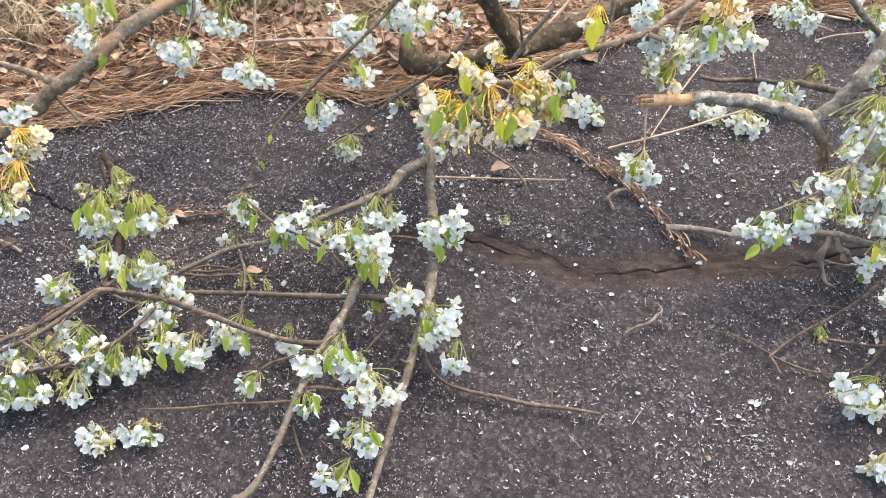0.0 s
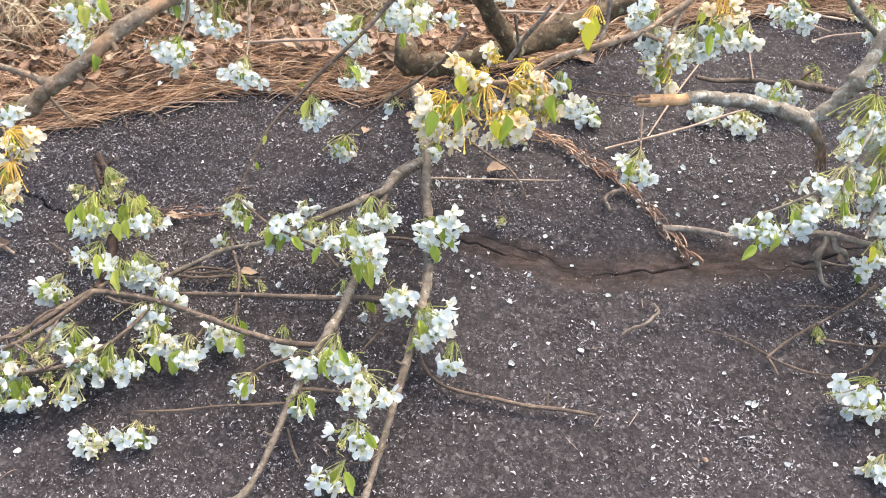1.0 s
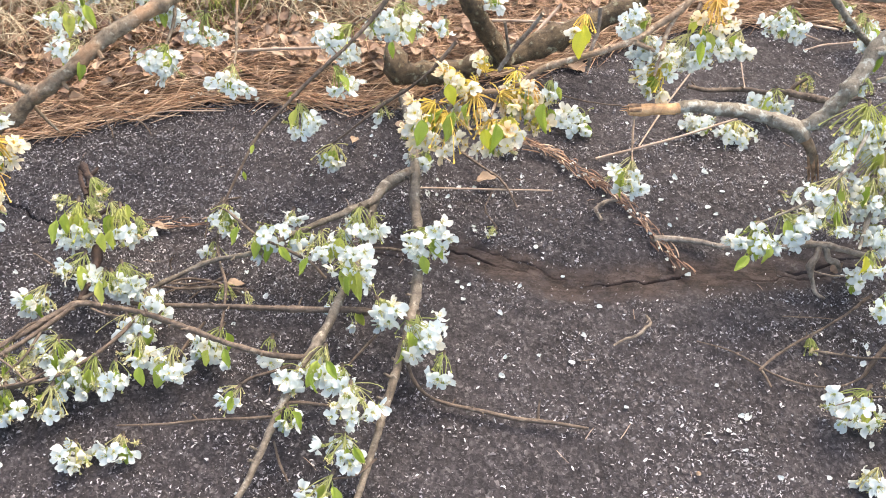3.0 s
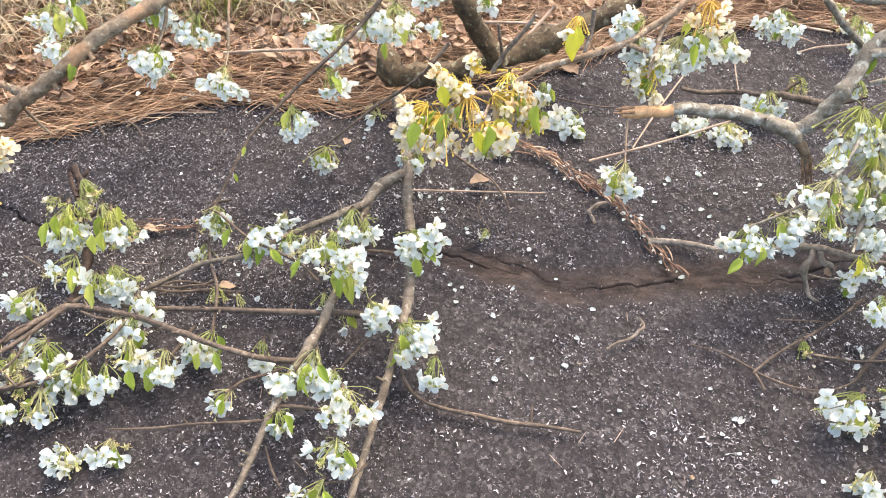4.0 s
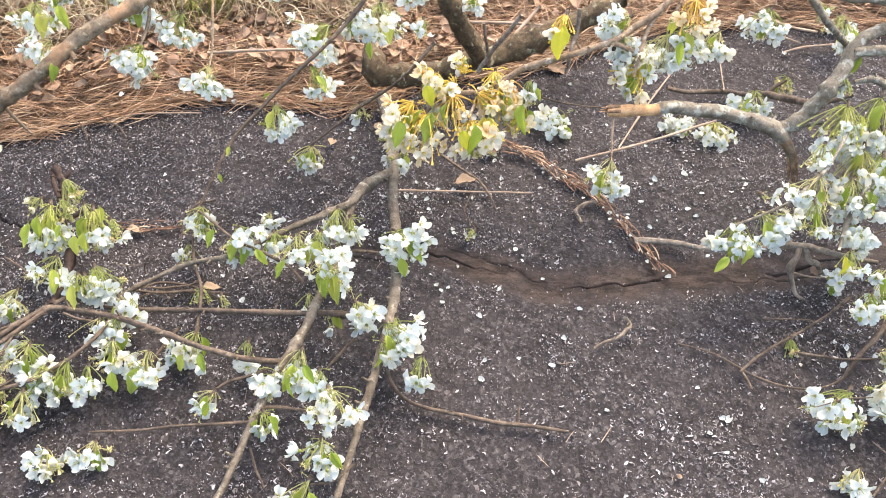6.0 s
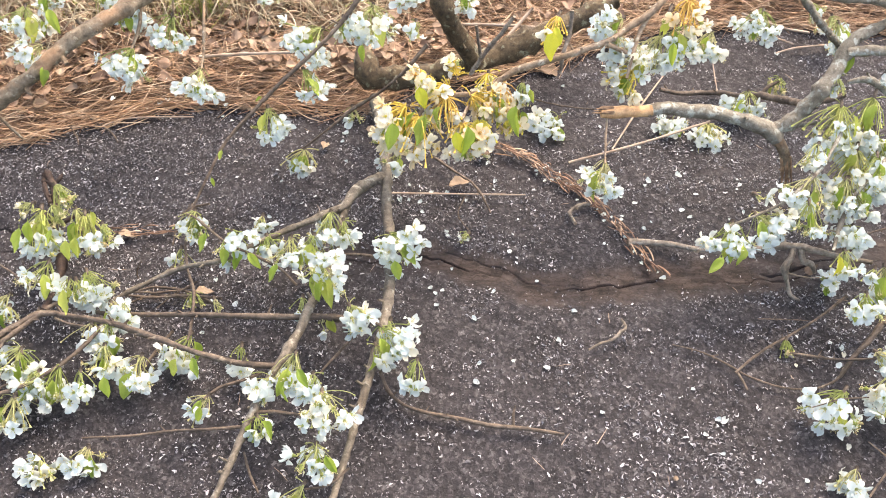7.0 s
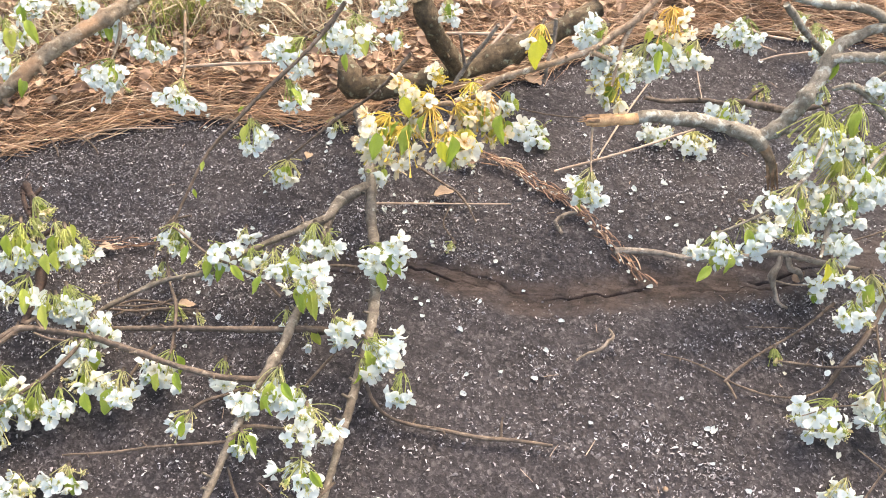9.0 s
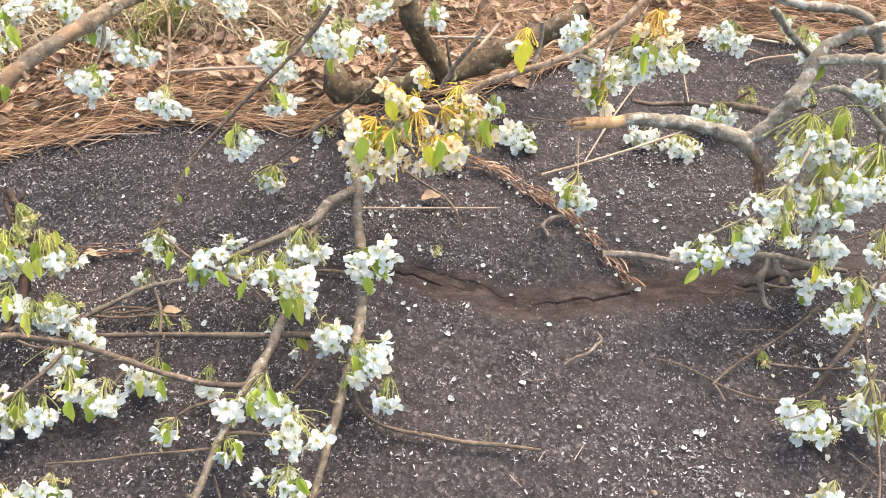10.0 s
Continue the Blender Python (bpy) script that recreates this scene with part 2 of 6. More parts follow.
def based(parent, place):
    """Puts a thing's Empty at its first part."""
    if parent.name not in BASED:
        BASED.add(parent.name)
        parent.location = place
    return Vector(place) - parent.location


def child(name, me, parent, local, label=""):
    ob = new(name, me)
    ob.parent = parent
    ob.matrix_basis = local if isinstance(local, Matrix) else Matrix.Translation(local)
    return tagged(ob, label)


def smooth_line(points, step):
    """Catmull-Rom through points (x, y, z, r)."""
    P = np.array(points, float)
    P = np.vstack([2 * P[0] - P[1], P, 2 * P[-1] - P[-2]])
    out = []
    for i in range(1, len(P) - 2):
        a, b, c, d = P[i - 1:i + 3]
        n = max(2, int(np.linalg.norm(c[:3] - b[:3]) / step))
        for k in range(n):
            s = k / n
            out.append(0.5 * (2 * b + (c - a) * s + (2 * a - 5 * b + 4 * c - d) * s * s + (3 * b - a - 3 * c + d) * s ** 3))
    out.append(P[-2])
    out = np.array(out)
    out[:, 3] = np.clip(out[:, 3], P[:, 3].min() * 0.8, P[:, 3].max() * 1.05)
    return out


def tube(line, sides, rough, seed, knots=True, cap=0.5):
    """Verts and faces of a bark-covered tube along line, with knots and closed ends."""
    r = random.Random(seed)
    pts, rad = line[:, :3], line[:, 3].copy()
    n = len(pts)
    tang = np.gradient(pts, axis=0)
    tang /= np.linalg.norm(tang, axis=1)[:, None] + 1e-12
    if knots and n > 12:
        for _ in range(n // 9):
            k, h = r.randrange(2, n - 2), r.uniform(0.10, 0.28)
            rad[k] *= 1 + h
            rad[k - 1] *= 1 + h * 0.5
            rad[k + 1] *= 1 + h * 0.4
    ref = np.array([0.3, 0.2, 1.0])
    verts, faces = [], []
    for i in range(n):
        u = np.cross(tang[i], ref)
        u /= np.linalg.norm(u) + 1e-12
        w = np.cross(tang[i], u)
        for k in range(sides):
            a = 2 * math.pi * k / sides
            q = pts[i] * 45
            bumpy = 1 + rough * noise.noise(Vector((q[0] + 2 * math.cos(a), q[1] + 2 * math.sin(a), q[2] + seed)))
            verts.append(pts[i] + (u * math.cos(a) + w * math.sin(a)) * rad[i] * bumpy)
    for i in range(n - 1):
        for k in range(sides):
            a, b = i * sides + k, i * sides + (k + 1) % sides
            faces.append((a, a + sides, b + sides, b))
    for i, s in ((0, -1), (n - 1, 1)):
        verts.append(pts[i] + tang[i] * rad[i] * cap * s)
        c = len(verts) - 1
        for k in range(sides):
            a, b = i * sides + k, i * sides + (k + 1) % sides
            faces.append((a, b, c) if s > 0 else (b, a, c))
    return verts, faces


def stem(parent, name, points, label=""):
    bark = M_RAW if name in ("broken_end", "peeled_patch") else M_SPUR if name == "dead_spur" else M_TORN if name == "splinter" else M_RUST if name == "stub" else M_GREY if name == "twig" and BARK_OF.get(parent.name) == M_TRUNK else BARK_OF.get(parent.name, M_TWIG if name == "twig" else M_BARK)
    slim = 0.95 if name == "dead_spur" else 0.70 if BARK_OF.get(parent.name) == M_RUST else 0.90 if BARK_OF.get(parent.name) == M_LICHEN else 0.81
    points = [(x, y, max(z, r * 0.9), r * slim) for x, y, z, r in points]
    thick = max(p[3] for p in points)
    line = smooth_line(points, max(0.005, thick * 0.6))
    start = Vector(points[0][:3])
    line[:, :3] -= np.array(start)
    seed = len(bpy.data.objects)
    jit = random.Random(seed)
    for i in range(1, len(line) - 1):
        line[i, :3] += np.array([jit.uniform(-1, 1) for _ in range(3)]) * line[i, 3] * 0.10
    if thick > 0.006 and name == "limb":
        at = jit.randrange(3, 6)
        while at < len(line) - 3:
            line[at, 3] *= jit.uniform(1.10, 1.20)
            line[at - 1, 3] *= jit.uniform(0.92, 0.98)
            at += jit.randrange(3, 9)
    rough = 0.35 if name == "broken_end" else 0.34 if thick > 0.014 else 0.24
    verts, faces = tube(line, 16 if thick > 0.008 else 8 if thick > 0.003 else 6, rough, seed, cap=0.08 if name == "broken_end" else 0.5)
    if name != "broken_end":
        for i in range(3, len(line) - 3):
            if jit.random() < 0.16:
                p, rr = line[i, :3], line[i, 3]
                a = jit.uniform(0, 6.28)
                way = np.array([math.cos(a), math.sin(a), jit.uniform(-0.2, 0.9)])
                long_ = rr + jit.uniform(0.002, 0.008)
                bud = np.array([[*(p + way * long_ * s), max(0.0009, min(0.0022, rr * 0.5)) * (1.1 - 0.5 * s + 0.25 * math.sin(9 * s))] for s in (0, 0.35, 0.7, 1.0)])
                v, f = tube(bud, 5, 0.35, seed + i, False)
                o = len(verts)
                verts += v
                faces += [tuple(o + k for k in g_) for g_ in f]
    me = mesh_of(name, verts, faces, [bark])
    ob = child(name, me, parent, based(parent, start), label)
    if name == "broken_end":
        end, nxt = (line[0], line[2]) if line[0, 3] > 0.004 else (line[-1], line[-3])
        way = (end[:3] - nxt[:3]) / np.linalg.norm(end[:3] - nxt[:3])
        for k in range(7):
            a = k * 0.9 + jit.uniform(-0.2, 0.2)
            p = nxt[:3] + np.array([0.2 * math.cos(a), 0.7 * math.cos(a), math.sin(a)]) * end[3] * 0.7
            long_ = jit.uniform(0.005, 0.022)
            v, f = tube(np.array([[*(way * long_ * s), end[3] * 0.34 * (1.02 - s)] for s in (0, 0.4, 0.75, 1.0)]), 4, 0.3, seed + k, False)
            child("splinter", mesh_of("splinter", v, f, [M_RAW]), ob, Vector(p))
    return ob


# ---- blossom ----
def flower_mesh(seed, cup, petals=5, spent=False, sunlit=False):
    """A five-petalled pear flower facing +z: petals, green cup, stamens."""
    r = random.Random(seed)
    verts, faces, idx = [], [], []

    def add(v, f, m):
        o = len(verts)
        verts.extend(v)
        faces.extend([tuple(o + i for i in q) for q in f])
        idx.extend([m] * len(f))
    skip = r.sample(range(5), 5 - petals)
    for k in range(5):
        if k in skip:
            continue
        az = 2 * math.pi * (k + r.uniform(-0.16, 0.16)) / 5
        length, width = r.uniform(0.0100, 0.0136), r.uniform(0.0076, 0.0104)
        if spent:
            length, width = length * 0.55, width * 0.45
        tilt = cup + r.uniform(-0.45, 0.5)
        curl = r.uniform(-1.0, 0.7)
        twist = r.uniform(-0.5, 0.5)
        v, f = [], []
        for i in range(6):
            s = i / 5
            half = width * 0.5 * (0.20 + 0.80 * math.sin(math.pi * min(1, 0.12 + s * 0.62)) ** 1.1) * (1.0 if i < 5 else 0.55)
            a = tilt + curl * s * s
            rad_, up = 0.0012 + length * s * math.cos(a * 0.8), length * s * math.sin(a)
            for j in range(5):
                q = (j - 2) / 2
                y = half * q
                z = up + 0.0016 * q * q * (0.3 + s) + twist * y * s + r.uniform(-1, 1) * 0.00025
                x = rad_ - (0.0012 * q * q if i == 5 else 0.0) + (-0.0005 if (i == 5 and j == 2) else 0)
                v.append((x * math.cos(az) - y * math.sin(az), x * math.sin(az) + y * math.cos(az), z))
        for i in range(5):
            for j in range(4):
                a = i * 5 + j
                f.append((a, a + 1, a + 6, a + 5))
        add(v, f, 0)
    ring = [(0.0, -0.0040), (0.0016, -0.0032), (0.0019, -0.001), (0.0022, 0.0004), (0.0008, 0.0008)]
    v, f = [], []
    for x, z in ring:
        for k in range(6):
            v.append((x * math.cos(k * math.pi / 3), x * math.sin(k * math.pi / 3), z))
    for i in range(len(ring) - 1):
        for k in range(6):
            f.append((i * 6 + k, i * 6 + (k + 1) % 6, i * 6 + 6 + (k + 1) % 6, i * 6 + 6 + k))
    add(v, f, 1)
    for k in range(5):
        az = 2 * math.pi * (k + 0.5) / 5
        ca, sa = math.cos(az), math.sin(az)
        v = [(0.0015 * ca - 0.0009 * sa, 0.0015 * sa + 0.0009 * ca, -0.0004), (0.0015 * ca + 0.0009 * sa, 0.0015 * sa - 0.0009 * ca, -0.0004), (0.0055 * ca, 0.0055 * sa, -0.0016 + 0.003 * (cup > 0.5))]
        add(v, [(0, 1, 2)], 1)
    for k in range(13 if not spent else 15):
        az, out_, up = r.uniform(0, 6.28), r.uniform(0.0012, 0.0048), r.uniform(0.0035, 0.0068)
        ca, sa = math.cos(az), math.sin(az)
        tip = Vector((out_ * ca, out_ * sa, up))
        b = Vector((0.0009 * ca, 0.0009 * sa, 0.0004))
        side = Vector((-sa, ca, 0)) * 0.00018
        add([b - side, b + side, tip + side, tip - side], [(0, 1, 2, 3)], 1)
        e = 0.00055
        add([tip + Vector(d) * e for d in ((1, 0, 0), (-1, 0, 0), (0, 1, 0), (0, -1, 0), (0, 0, 1.3), (0, 0, -1.3))],
            [(0, 2, 4), (2, 1, 4), (1, 3, 4), (3, 0, 4), (2, 0, 5), (1, 2, 5), (3, 1, 5), (0, 3, 5)], 2)
    return mesh_of("flower", verts, faces, [M_PETAL_DRY if spent else M_PETAL_SUNLIT if sunlit else M_PETAL, M_STALK_SUNLIT if sunlit else M_STALK, M_ANTHER], idx)


FLOWERS = [flower_mesh(s, cup, n) for s, cup, n in ((1, 0.18, 5), (12, 0.95, 4), (13, 0.02, 4), (14, 0.7, 3), (2, 0.30, 5), (3, 0.45, 5), (4, 0.62, 5), (5, 0.25, 4), (6, 0.85, 5), (7, 0.10, 5), (8, 0.50, 4), (9, 0.36, 5), (10, -0.12, 5))]
# same flowers as above in the colours that imitate sunlight
SUNLIT = [flower_mesh(s, cup, n, sunlit=True) for s, cup, n in ((41, 0.2, 5), (42, 0.35, 5), (43, 0.5, 5), (44, 0.7, 4), (45, 0.1, 5))]
SPENT = [flower_mesh(20, 0.3, 0, True), flower_mesh(21, 0.3, 1, True), flower_mesh(22, 0.6, 2, True), flower_mesh(23, 1.1, 4, True)]


def leaf_mesh(name, seed, material, wide=0.62, curl=0.5, fold=0.35, teeth=0.02):
    """A pointed oval leaf one unit long along +x, with a folded midrib, a wavy edge and a short stalk."""
    r = random.Random(seed)
    verts, faces = [], []
    n, cols = 10, 6
    bend = r.uniform(-0.25, 0.25)
    for i in range(n + 1):
        s = i / n
        half = 0.5 * wide * (math.sin(math.pi * s ** 0.78) ** 0.85 if 0 < s < 1 else 0.0) * (1 - 0.15 * s) + 0.006
        for j in range(cols + 1):
            q = (j - cols / 2) / (cols / 2)
            y = half * q * (1 + (teeth * r.uniform(-1, 1) if abs(q) == 1 else 0)) + bend * s * s * 0.3
            z = fold * half * abs(q) - curl * 0.45 * s * s + (0.045 * math.sin(9 * s + 3 * q + seed) + 0.025 * math.sin(23 * s + 5 * q + 2 * seed)) * abs(q)
            verts.append((0.12 + s * 0.88, y, z))
    for i in range(n):
        for j in range(cols):
            a = i * (cols + 1) + j
            faces.append((a, a + cols + 1, a + cols + 2, a + 1))
    o = len(verts)
    for x in (0.0, 0.13):
        for k in range(3):
            verts.append((x, 0.011 * math.cos(k * 2.1), 0.011 * math.sin(k * 2.1) - 0.01))
    for k in range(3):
        faces.append((o + k, o + (k + 1) % 3, o + 3 + (k + 1) % 3, o + 3 + k))
    return mesh_of(name, verts, faces, [material])


LEAVES = [leaf_mesh("leaf", s, M_LEAF, w, c, f) for s, w, c, f in ((1, 0.44, 0.5, 0.55), (2, 0.37, 0.8, 0.8), (3, 0.48, 0.4, 0.45), (4, 0.33, 1.0, 1.1), (7, 0.40, -0.5, 0.7))]
LEAVES_YELLOW = [leaf_mesh("leaf", s, M_LEAF_YELLOW, w, c, f) for s, w, c, f in ((5, 0.50, 0.4, 0.4), (6, 0.42, 0.6, 0.6))]


def facing(direction, spin):
    return Vector(direction).to_track_quat("Z", "Y").to_matrix().to_4x4() @ Matrix.Rotation(spin, 4, "Z")


def along(direction, spin):
    return Vector(direction).to_track_quat("X", "Z").to_matrix().to_4x4() @ Matrix.Rotation(spin, 4, "X")


def blossom(parent, place, drop, width, leaves, kind=""):
    """A cluster: flowers on curved green stalks that spring from one spur."""
    seed = len(bpy.data.objects) * 13 + 5
    r = random.Random(seed)
    spur, d = Vector(place), Vector(drop)
    axis = d.normalized()
    R = width * 0.56
    spent, tufted = kind == "spent", kind == "tufted"
    count = max(4, min(30, int((width / 0.0168) ** 2 * (0.85 if kind == "sunlit" else 1.15)) + 2))
    eye_side = Vector((0.0, -0.72, 0.69))
    spots = []
    for tries in range(400):
        if len(spots) >= count:
            break
        u = Vector((r.gauss(0, 1), r.gauss(0, 1), r.gauss(0, 1))).normalized()
        if u.dot(axis) < (-0.35 if r.random() < 0.7 else -0.9):
            continue
        u = u - axis * u.dot(axis) * 0.45
        q = d + u * max(R - 0.0080, 0.004) * r.uniform(0.45, 1.16)
        if spur.z + q.z < 0.004:
            q.z = 0.004 - spur.z + r.uniform(0, 0.008)
        if all((q - s).length > 0.0098 for s, _ in spots):
            spots.append((q, u))
    reach = max(0.0, 1 - 0.029 / d.length) if d.length > 0 else 0.0
    verts, faces, flowers = [], [], []
    for q, u in spots:
        out_ = (q.normalized() * 0.55 + u * 0.55 + eye_side * 0.50 + Vector((0, 0, 0.12)) + Vector((r.uniform(-1, 1), r.uniform(-1, 1), r.uniform(-1, 1))) * 0.55).normalized()
        base = q - out_ * 0.004
        root = d * max(r.uniform(0.0, 0.28), reach) + Vector((r.uniform(-1, 1), r.uniform(-1, 1), r.uniform(-1, 1))) * 0.0025
        mid = (root + base) * 0.5 + Vector((0, 0, r.uniform(0.02, 0.24))) * base.length + Vector((r.uniform(-1, 1), r.uniform(-1, 1), r.uniform(-0.5, 0.5))) * 0.005
        line = np.array([[*(root * (1 - s) * (1 - s) + mid * 2 * s * (1 - s) + base * s * s), 0.00056 + 0.0004 * (s > 0.85)] for s in (0, 0.2, 0.4, 0.6, 0.8, 1.0)])
        v, f = tube(line, 4, 0.0, 1, False)
        o = len(verts)
        verts += v
        faces += [tuple(o + i for i in g_) for g_ in f]
        flowers.append((q, out_))
    for k in range(r.randint(6, 12) + (20 if kind == "sunlit" else 12 if spent else 24 if tufted else 0)):
        base = d * r.uniform(0.45, 1.1) + Vector((r.gauss(0, 1), r.gauss(0, 1), r.gauss(0, 0.6))) * R * 0.38
        root = d * reach * (0.25 if tufted else 1.0)
        mid = (root + base) * 0.5 + Vector((r.gauss(0, 0.1), r.gauss(0, 0.1), r.uniform(0.1, 0.4))) * (base - root).length
        line = np.array([[*(root * (1 - s) * (1 - s) + mid * 2 * s * (1 - s) + base * s * s), (0.00062 if kind in ("sunlit", "tufted") else 0.00048) + 0.0010 * (s > 0.95)] for s in (0, 0.25, 0.5, 0.75, 0.93, 1.0)])
        v, f = tube(line, 4, 0.0, 1, False)
        o = len(verts)
        verts += v
        faces += [tuple(o + i for i in g_) for g_ in f]
    v, f = tube(np.array([[*(Vector((0, 0, -0.002)) - axis * 0.004), 0.0022], [0, 0, 0, 0.0024], [*(d * reach * 0.5 + axis * 0.002 + Vector((0, 0, 0.003 * (reach > 0)))), 0.0019], [*(d * reach + axis * 0.004), 0.0017]]), 6, 0.3, seed, False)
    o = len(verts)
    spur_faces = [tuple(o + i for i in g_) for g_ in f]
    me = mesh_of("blossom", verts + v, faces + spur_faces, [M_STALK_SUNLIT if kind == "sunlit" else M_STALK_LIME if tufted else M_STALK, M_TWIG], [0] * len(faces) + [1] * len(spur_faces))
    label = "cluster of white flowers and stalks tinted warm as if sunlit" if kind == "sunlit" else "white flowers hanging under a thick tuft of lime stalks" if tufted else "faded cluster of green stalks with few petals" if spent else "hanging cluster of white five-petalled flowers"
    ob = child("blossom", me, parent, based(parent, spur), label)
    for q, out_ in flowers:
        data = r.choice(SPENT) if spent else r.choice(SPENT[:2]) if r.random() < 0.23 else r.choice(SUNLIT if kind == "sunlit" else FLOWERS)
        sc = r.uniform(0.72, 1.02)
        child("flower", data, ob, Matrix.Translation(q) @ facing(out_, r.uniform(0, 6.28)) @ Matrix.Scale(sc, 4))
    for k in range(leaves + (1 if leaves == 0 and width > 0.03 and r.random() < 0.62 else 0)):
        side = Vector((r.uniform(-1, 1), r.uniform(-0.9, 0.3), r.uniform(-0.4, 0.3)))
        way = (axis * 0.6 + side * 0.5 + Vector((0, -0.25, -0.75))).normalized()
        size = r.uniform(0.024, 0.038) * min(1.1, max(0.75, width / 0.05))
        start = axis * R * 0.25 + eye_side * R * 0.34 + side * 0.008
        child("leaf", r.choice(LEAVES), ob, Matrix.Translation(start) @ along(way, r.uniform(-0.8, 0.8)) @ Matrix.Scale(size, 4))
    return ob


def single_leaf(parent, place, size, angle, kind):
    r = random.Random(len(bpy.data.objects))
    a = radians(angle)
    way = Vector((math.cos(a), math.sin(a) * 0.6, math.sin(a) * 0.8)).normalized()
    spur = Vector(place) - way * size * 0.5
    child("leaf", r.choice(LEAVES_YELLOW if kind == "yellow" else LEAVES), parent,
          Matrix.Translation(based(parent, spur)) @ along(way, r.uniform(-0.6, 0.6)) @ Matrix.Scale(size, 4), "yellow leaf" if kind == "yellow" else "")


# ---- ground ----
EDGE = [(-0.670, 1.033), (-0.600, 1.064), (-0.533, 1.086), (-0.419, 1.123), (-0.366, 1.153), (-0.275, 1.158), (-0.174, 1.155), (-0.089, 1.147), (-0.006, 1.207), (0.124, 1.239), (0.223, 1.271), (0.311, 1.334), (0.455, 1.378), (0.568, 1.390), (0.727, 1.361)]
CRACK = [(-0.719, 0.835), (-0.582, 0.856), (-0.484, 0.867), (-0.369, 0.875), (-0.222, 0.872), (-0.077, 0.868), (0.018, 0.862), (0.068, 0.843), (0.110, 0.829), (0.165, 0.805), (0.208, 0.809), (0.251, 0.818), (0.309, 0.826), (0.387, 0.825), (0.461, 0.840), (0.554, 0.869), (0.742, 0.919)]
EX, EY = np.array(EDGE).T
CX, CY = np.array(CRACK).T
SX, SY = np.array([(-0.599, 0.958), (-0.570, 0.941), (-0.541, 0.924), (-0.522, 0.910), (-0.501, 0.897), (-0.477, 0.869)]).T      # a short crack that joins the long one


def edge_y(x):
    return np.interp(x, EX, EY) + 0.008 * np.sin(np.asarray(x) * 37) + 0.006 * np.sin(np.asarray(x) * 91 + 1)


def crack_y(x):
    x = np.asarray(x)
    return np.interp(x, CX, CY) + sum(a * np.sin(x * k + p) for k, a, p in ((37, 0.0022, 0.4), (61, 0.0020, 2.1), (97, 0.0016, 4.0), (163, 0.0013, 1.2), (271, 0.0009, 5.3), (419, 0.0007, 0.7), (683, 0.0004, 3.3)))


def axis_steps(lo, hi, step, far):
    core = np.arange(lo, hi + step / 2, step)
    grow = step * np.cumsum(1.35 ** np.arange(1, 40))
    grow = grow[grow < far]
    return np.concatenate([lo - grow[::-1], core, hi + grow])


def rolling(X, Y, seed, waves):
    """A sum of sine waves, for gently uneven ground."""
    rs = np.random.RandomState(seed)
    Z = np.zeros_like(X)
    for k, amp in waves:
        for _ in range(3):
            a = rs.uniform(0, 6.28)
            Z += amp * np.sin(k * (X * np.cos(a) + Y * np.sin(a)) + rs.uniform(0, 6.28))
    return Z


def slits(X, d):
    """How far the crack and its side crack gape, 0 to 1."""
    main = np.exp(-(d / (0.0009 + 0.0004 * np.sin(X * 31))) ** 2) * np.clip(0.45 + 0.7 * np.sin(X * 27 + 1) + 0.3 * np.sin(X * 71), 0, 1)
    other = d - 0.010 - 0.007 * np.sin(X * 17 + 0.6) - 0.0015 * np.sin(X * 120)
    side = 0.4 * np.exp(-(other / 0.0010) ** 2) * np.clip(0.9 * np.sin(X * 13 + 0.2), 0, 1)
    third = d + 0.015 - 0.006 * np.sin(X * 15 + 2) - 0.0018 * np.sin(X * 90)
    low = np.exp(-(third / 0.0010) ** 2) * 0.5 * np.clip(np.sin(X * 11 + 2.6), 0, 1)
    return np.clip(main * (X > -0.04) + main * (X < -0.35) * 0.8 + side + low, 0, 1)


def side_crack(X, Y):
    X = np.asarray(X)
    off = (Y - np.interp(X, SX, SY) - 0.003 * np.sin(X * 170) - 0.0012 * np.sin(X * 510)) * 0.8
    return np.exp(-(off / (0.0013 + 0.0005 * np.sin(X * 90))) ** 2) * np.clip((X - SX[0]) / 0.02, 0, 1) * np.clip((SX[-1] - X) / 0.02, 0, 1)


def asphalt_height(X, Y):
    near = np.exp(-(np.maximum(0, np.abs(X) - 1.0) + np.maximum(0, np.abs(Y - 0.9) - 0.7)) * 3)
    d = Y - crack_y(X)
    band = np.exp(-(d / 0.030) ** 2) * (0.55 + 0.45 * np.sin(X * 5 + 0.8))
    return near * (rolling(X, Y, 3, ((14, 0.0008), (60, 0.0004), (260, 0.00035))) - 0.005 * band - 0.0060 * slits(X, d) - 0.007 * side_crack(X, Y)) - 0.003


xs = np.unique(np.concatenate([axis_steps(-0.95, 0.95, 0.004, 60), np.arange(-0.6115, -0.465, 0.0013)]))
fine = np.arange(-0.030, 0.0301, 0.0011)
grow = 0.006 * np.cumsum(1.35 ** np.arange(1, 34))
offs = np.concatenate([-0.46 - grow[::-1], np.arange(-0.46, -0.031, 0.0055), fine, np.arange(0.0312, 0.125, 0.0012), np.arange(0.128, 0.62, 0.0055), 0.62 + grow])
X, O = np.meshgrid(xs, offs)
Y = crack_y(X) + O
v = np.stack([X, Y, asphalt_height(X, Y)], -1).reshape(-1, 3)
nx = len(xs)
i, j = np.meshgrid(np.arange(nx - 1), np.arange(len(offs) - 1))
a = (j * nx + i).ravel()
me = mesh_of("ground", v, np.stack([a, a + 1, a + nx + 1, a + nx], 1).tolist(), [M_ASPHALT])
d = v[:, 1] - crack_y(v[:, 0])
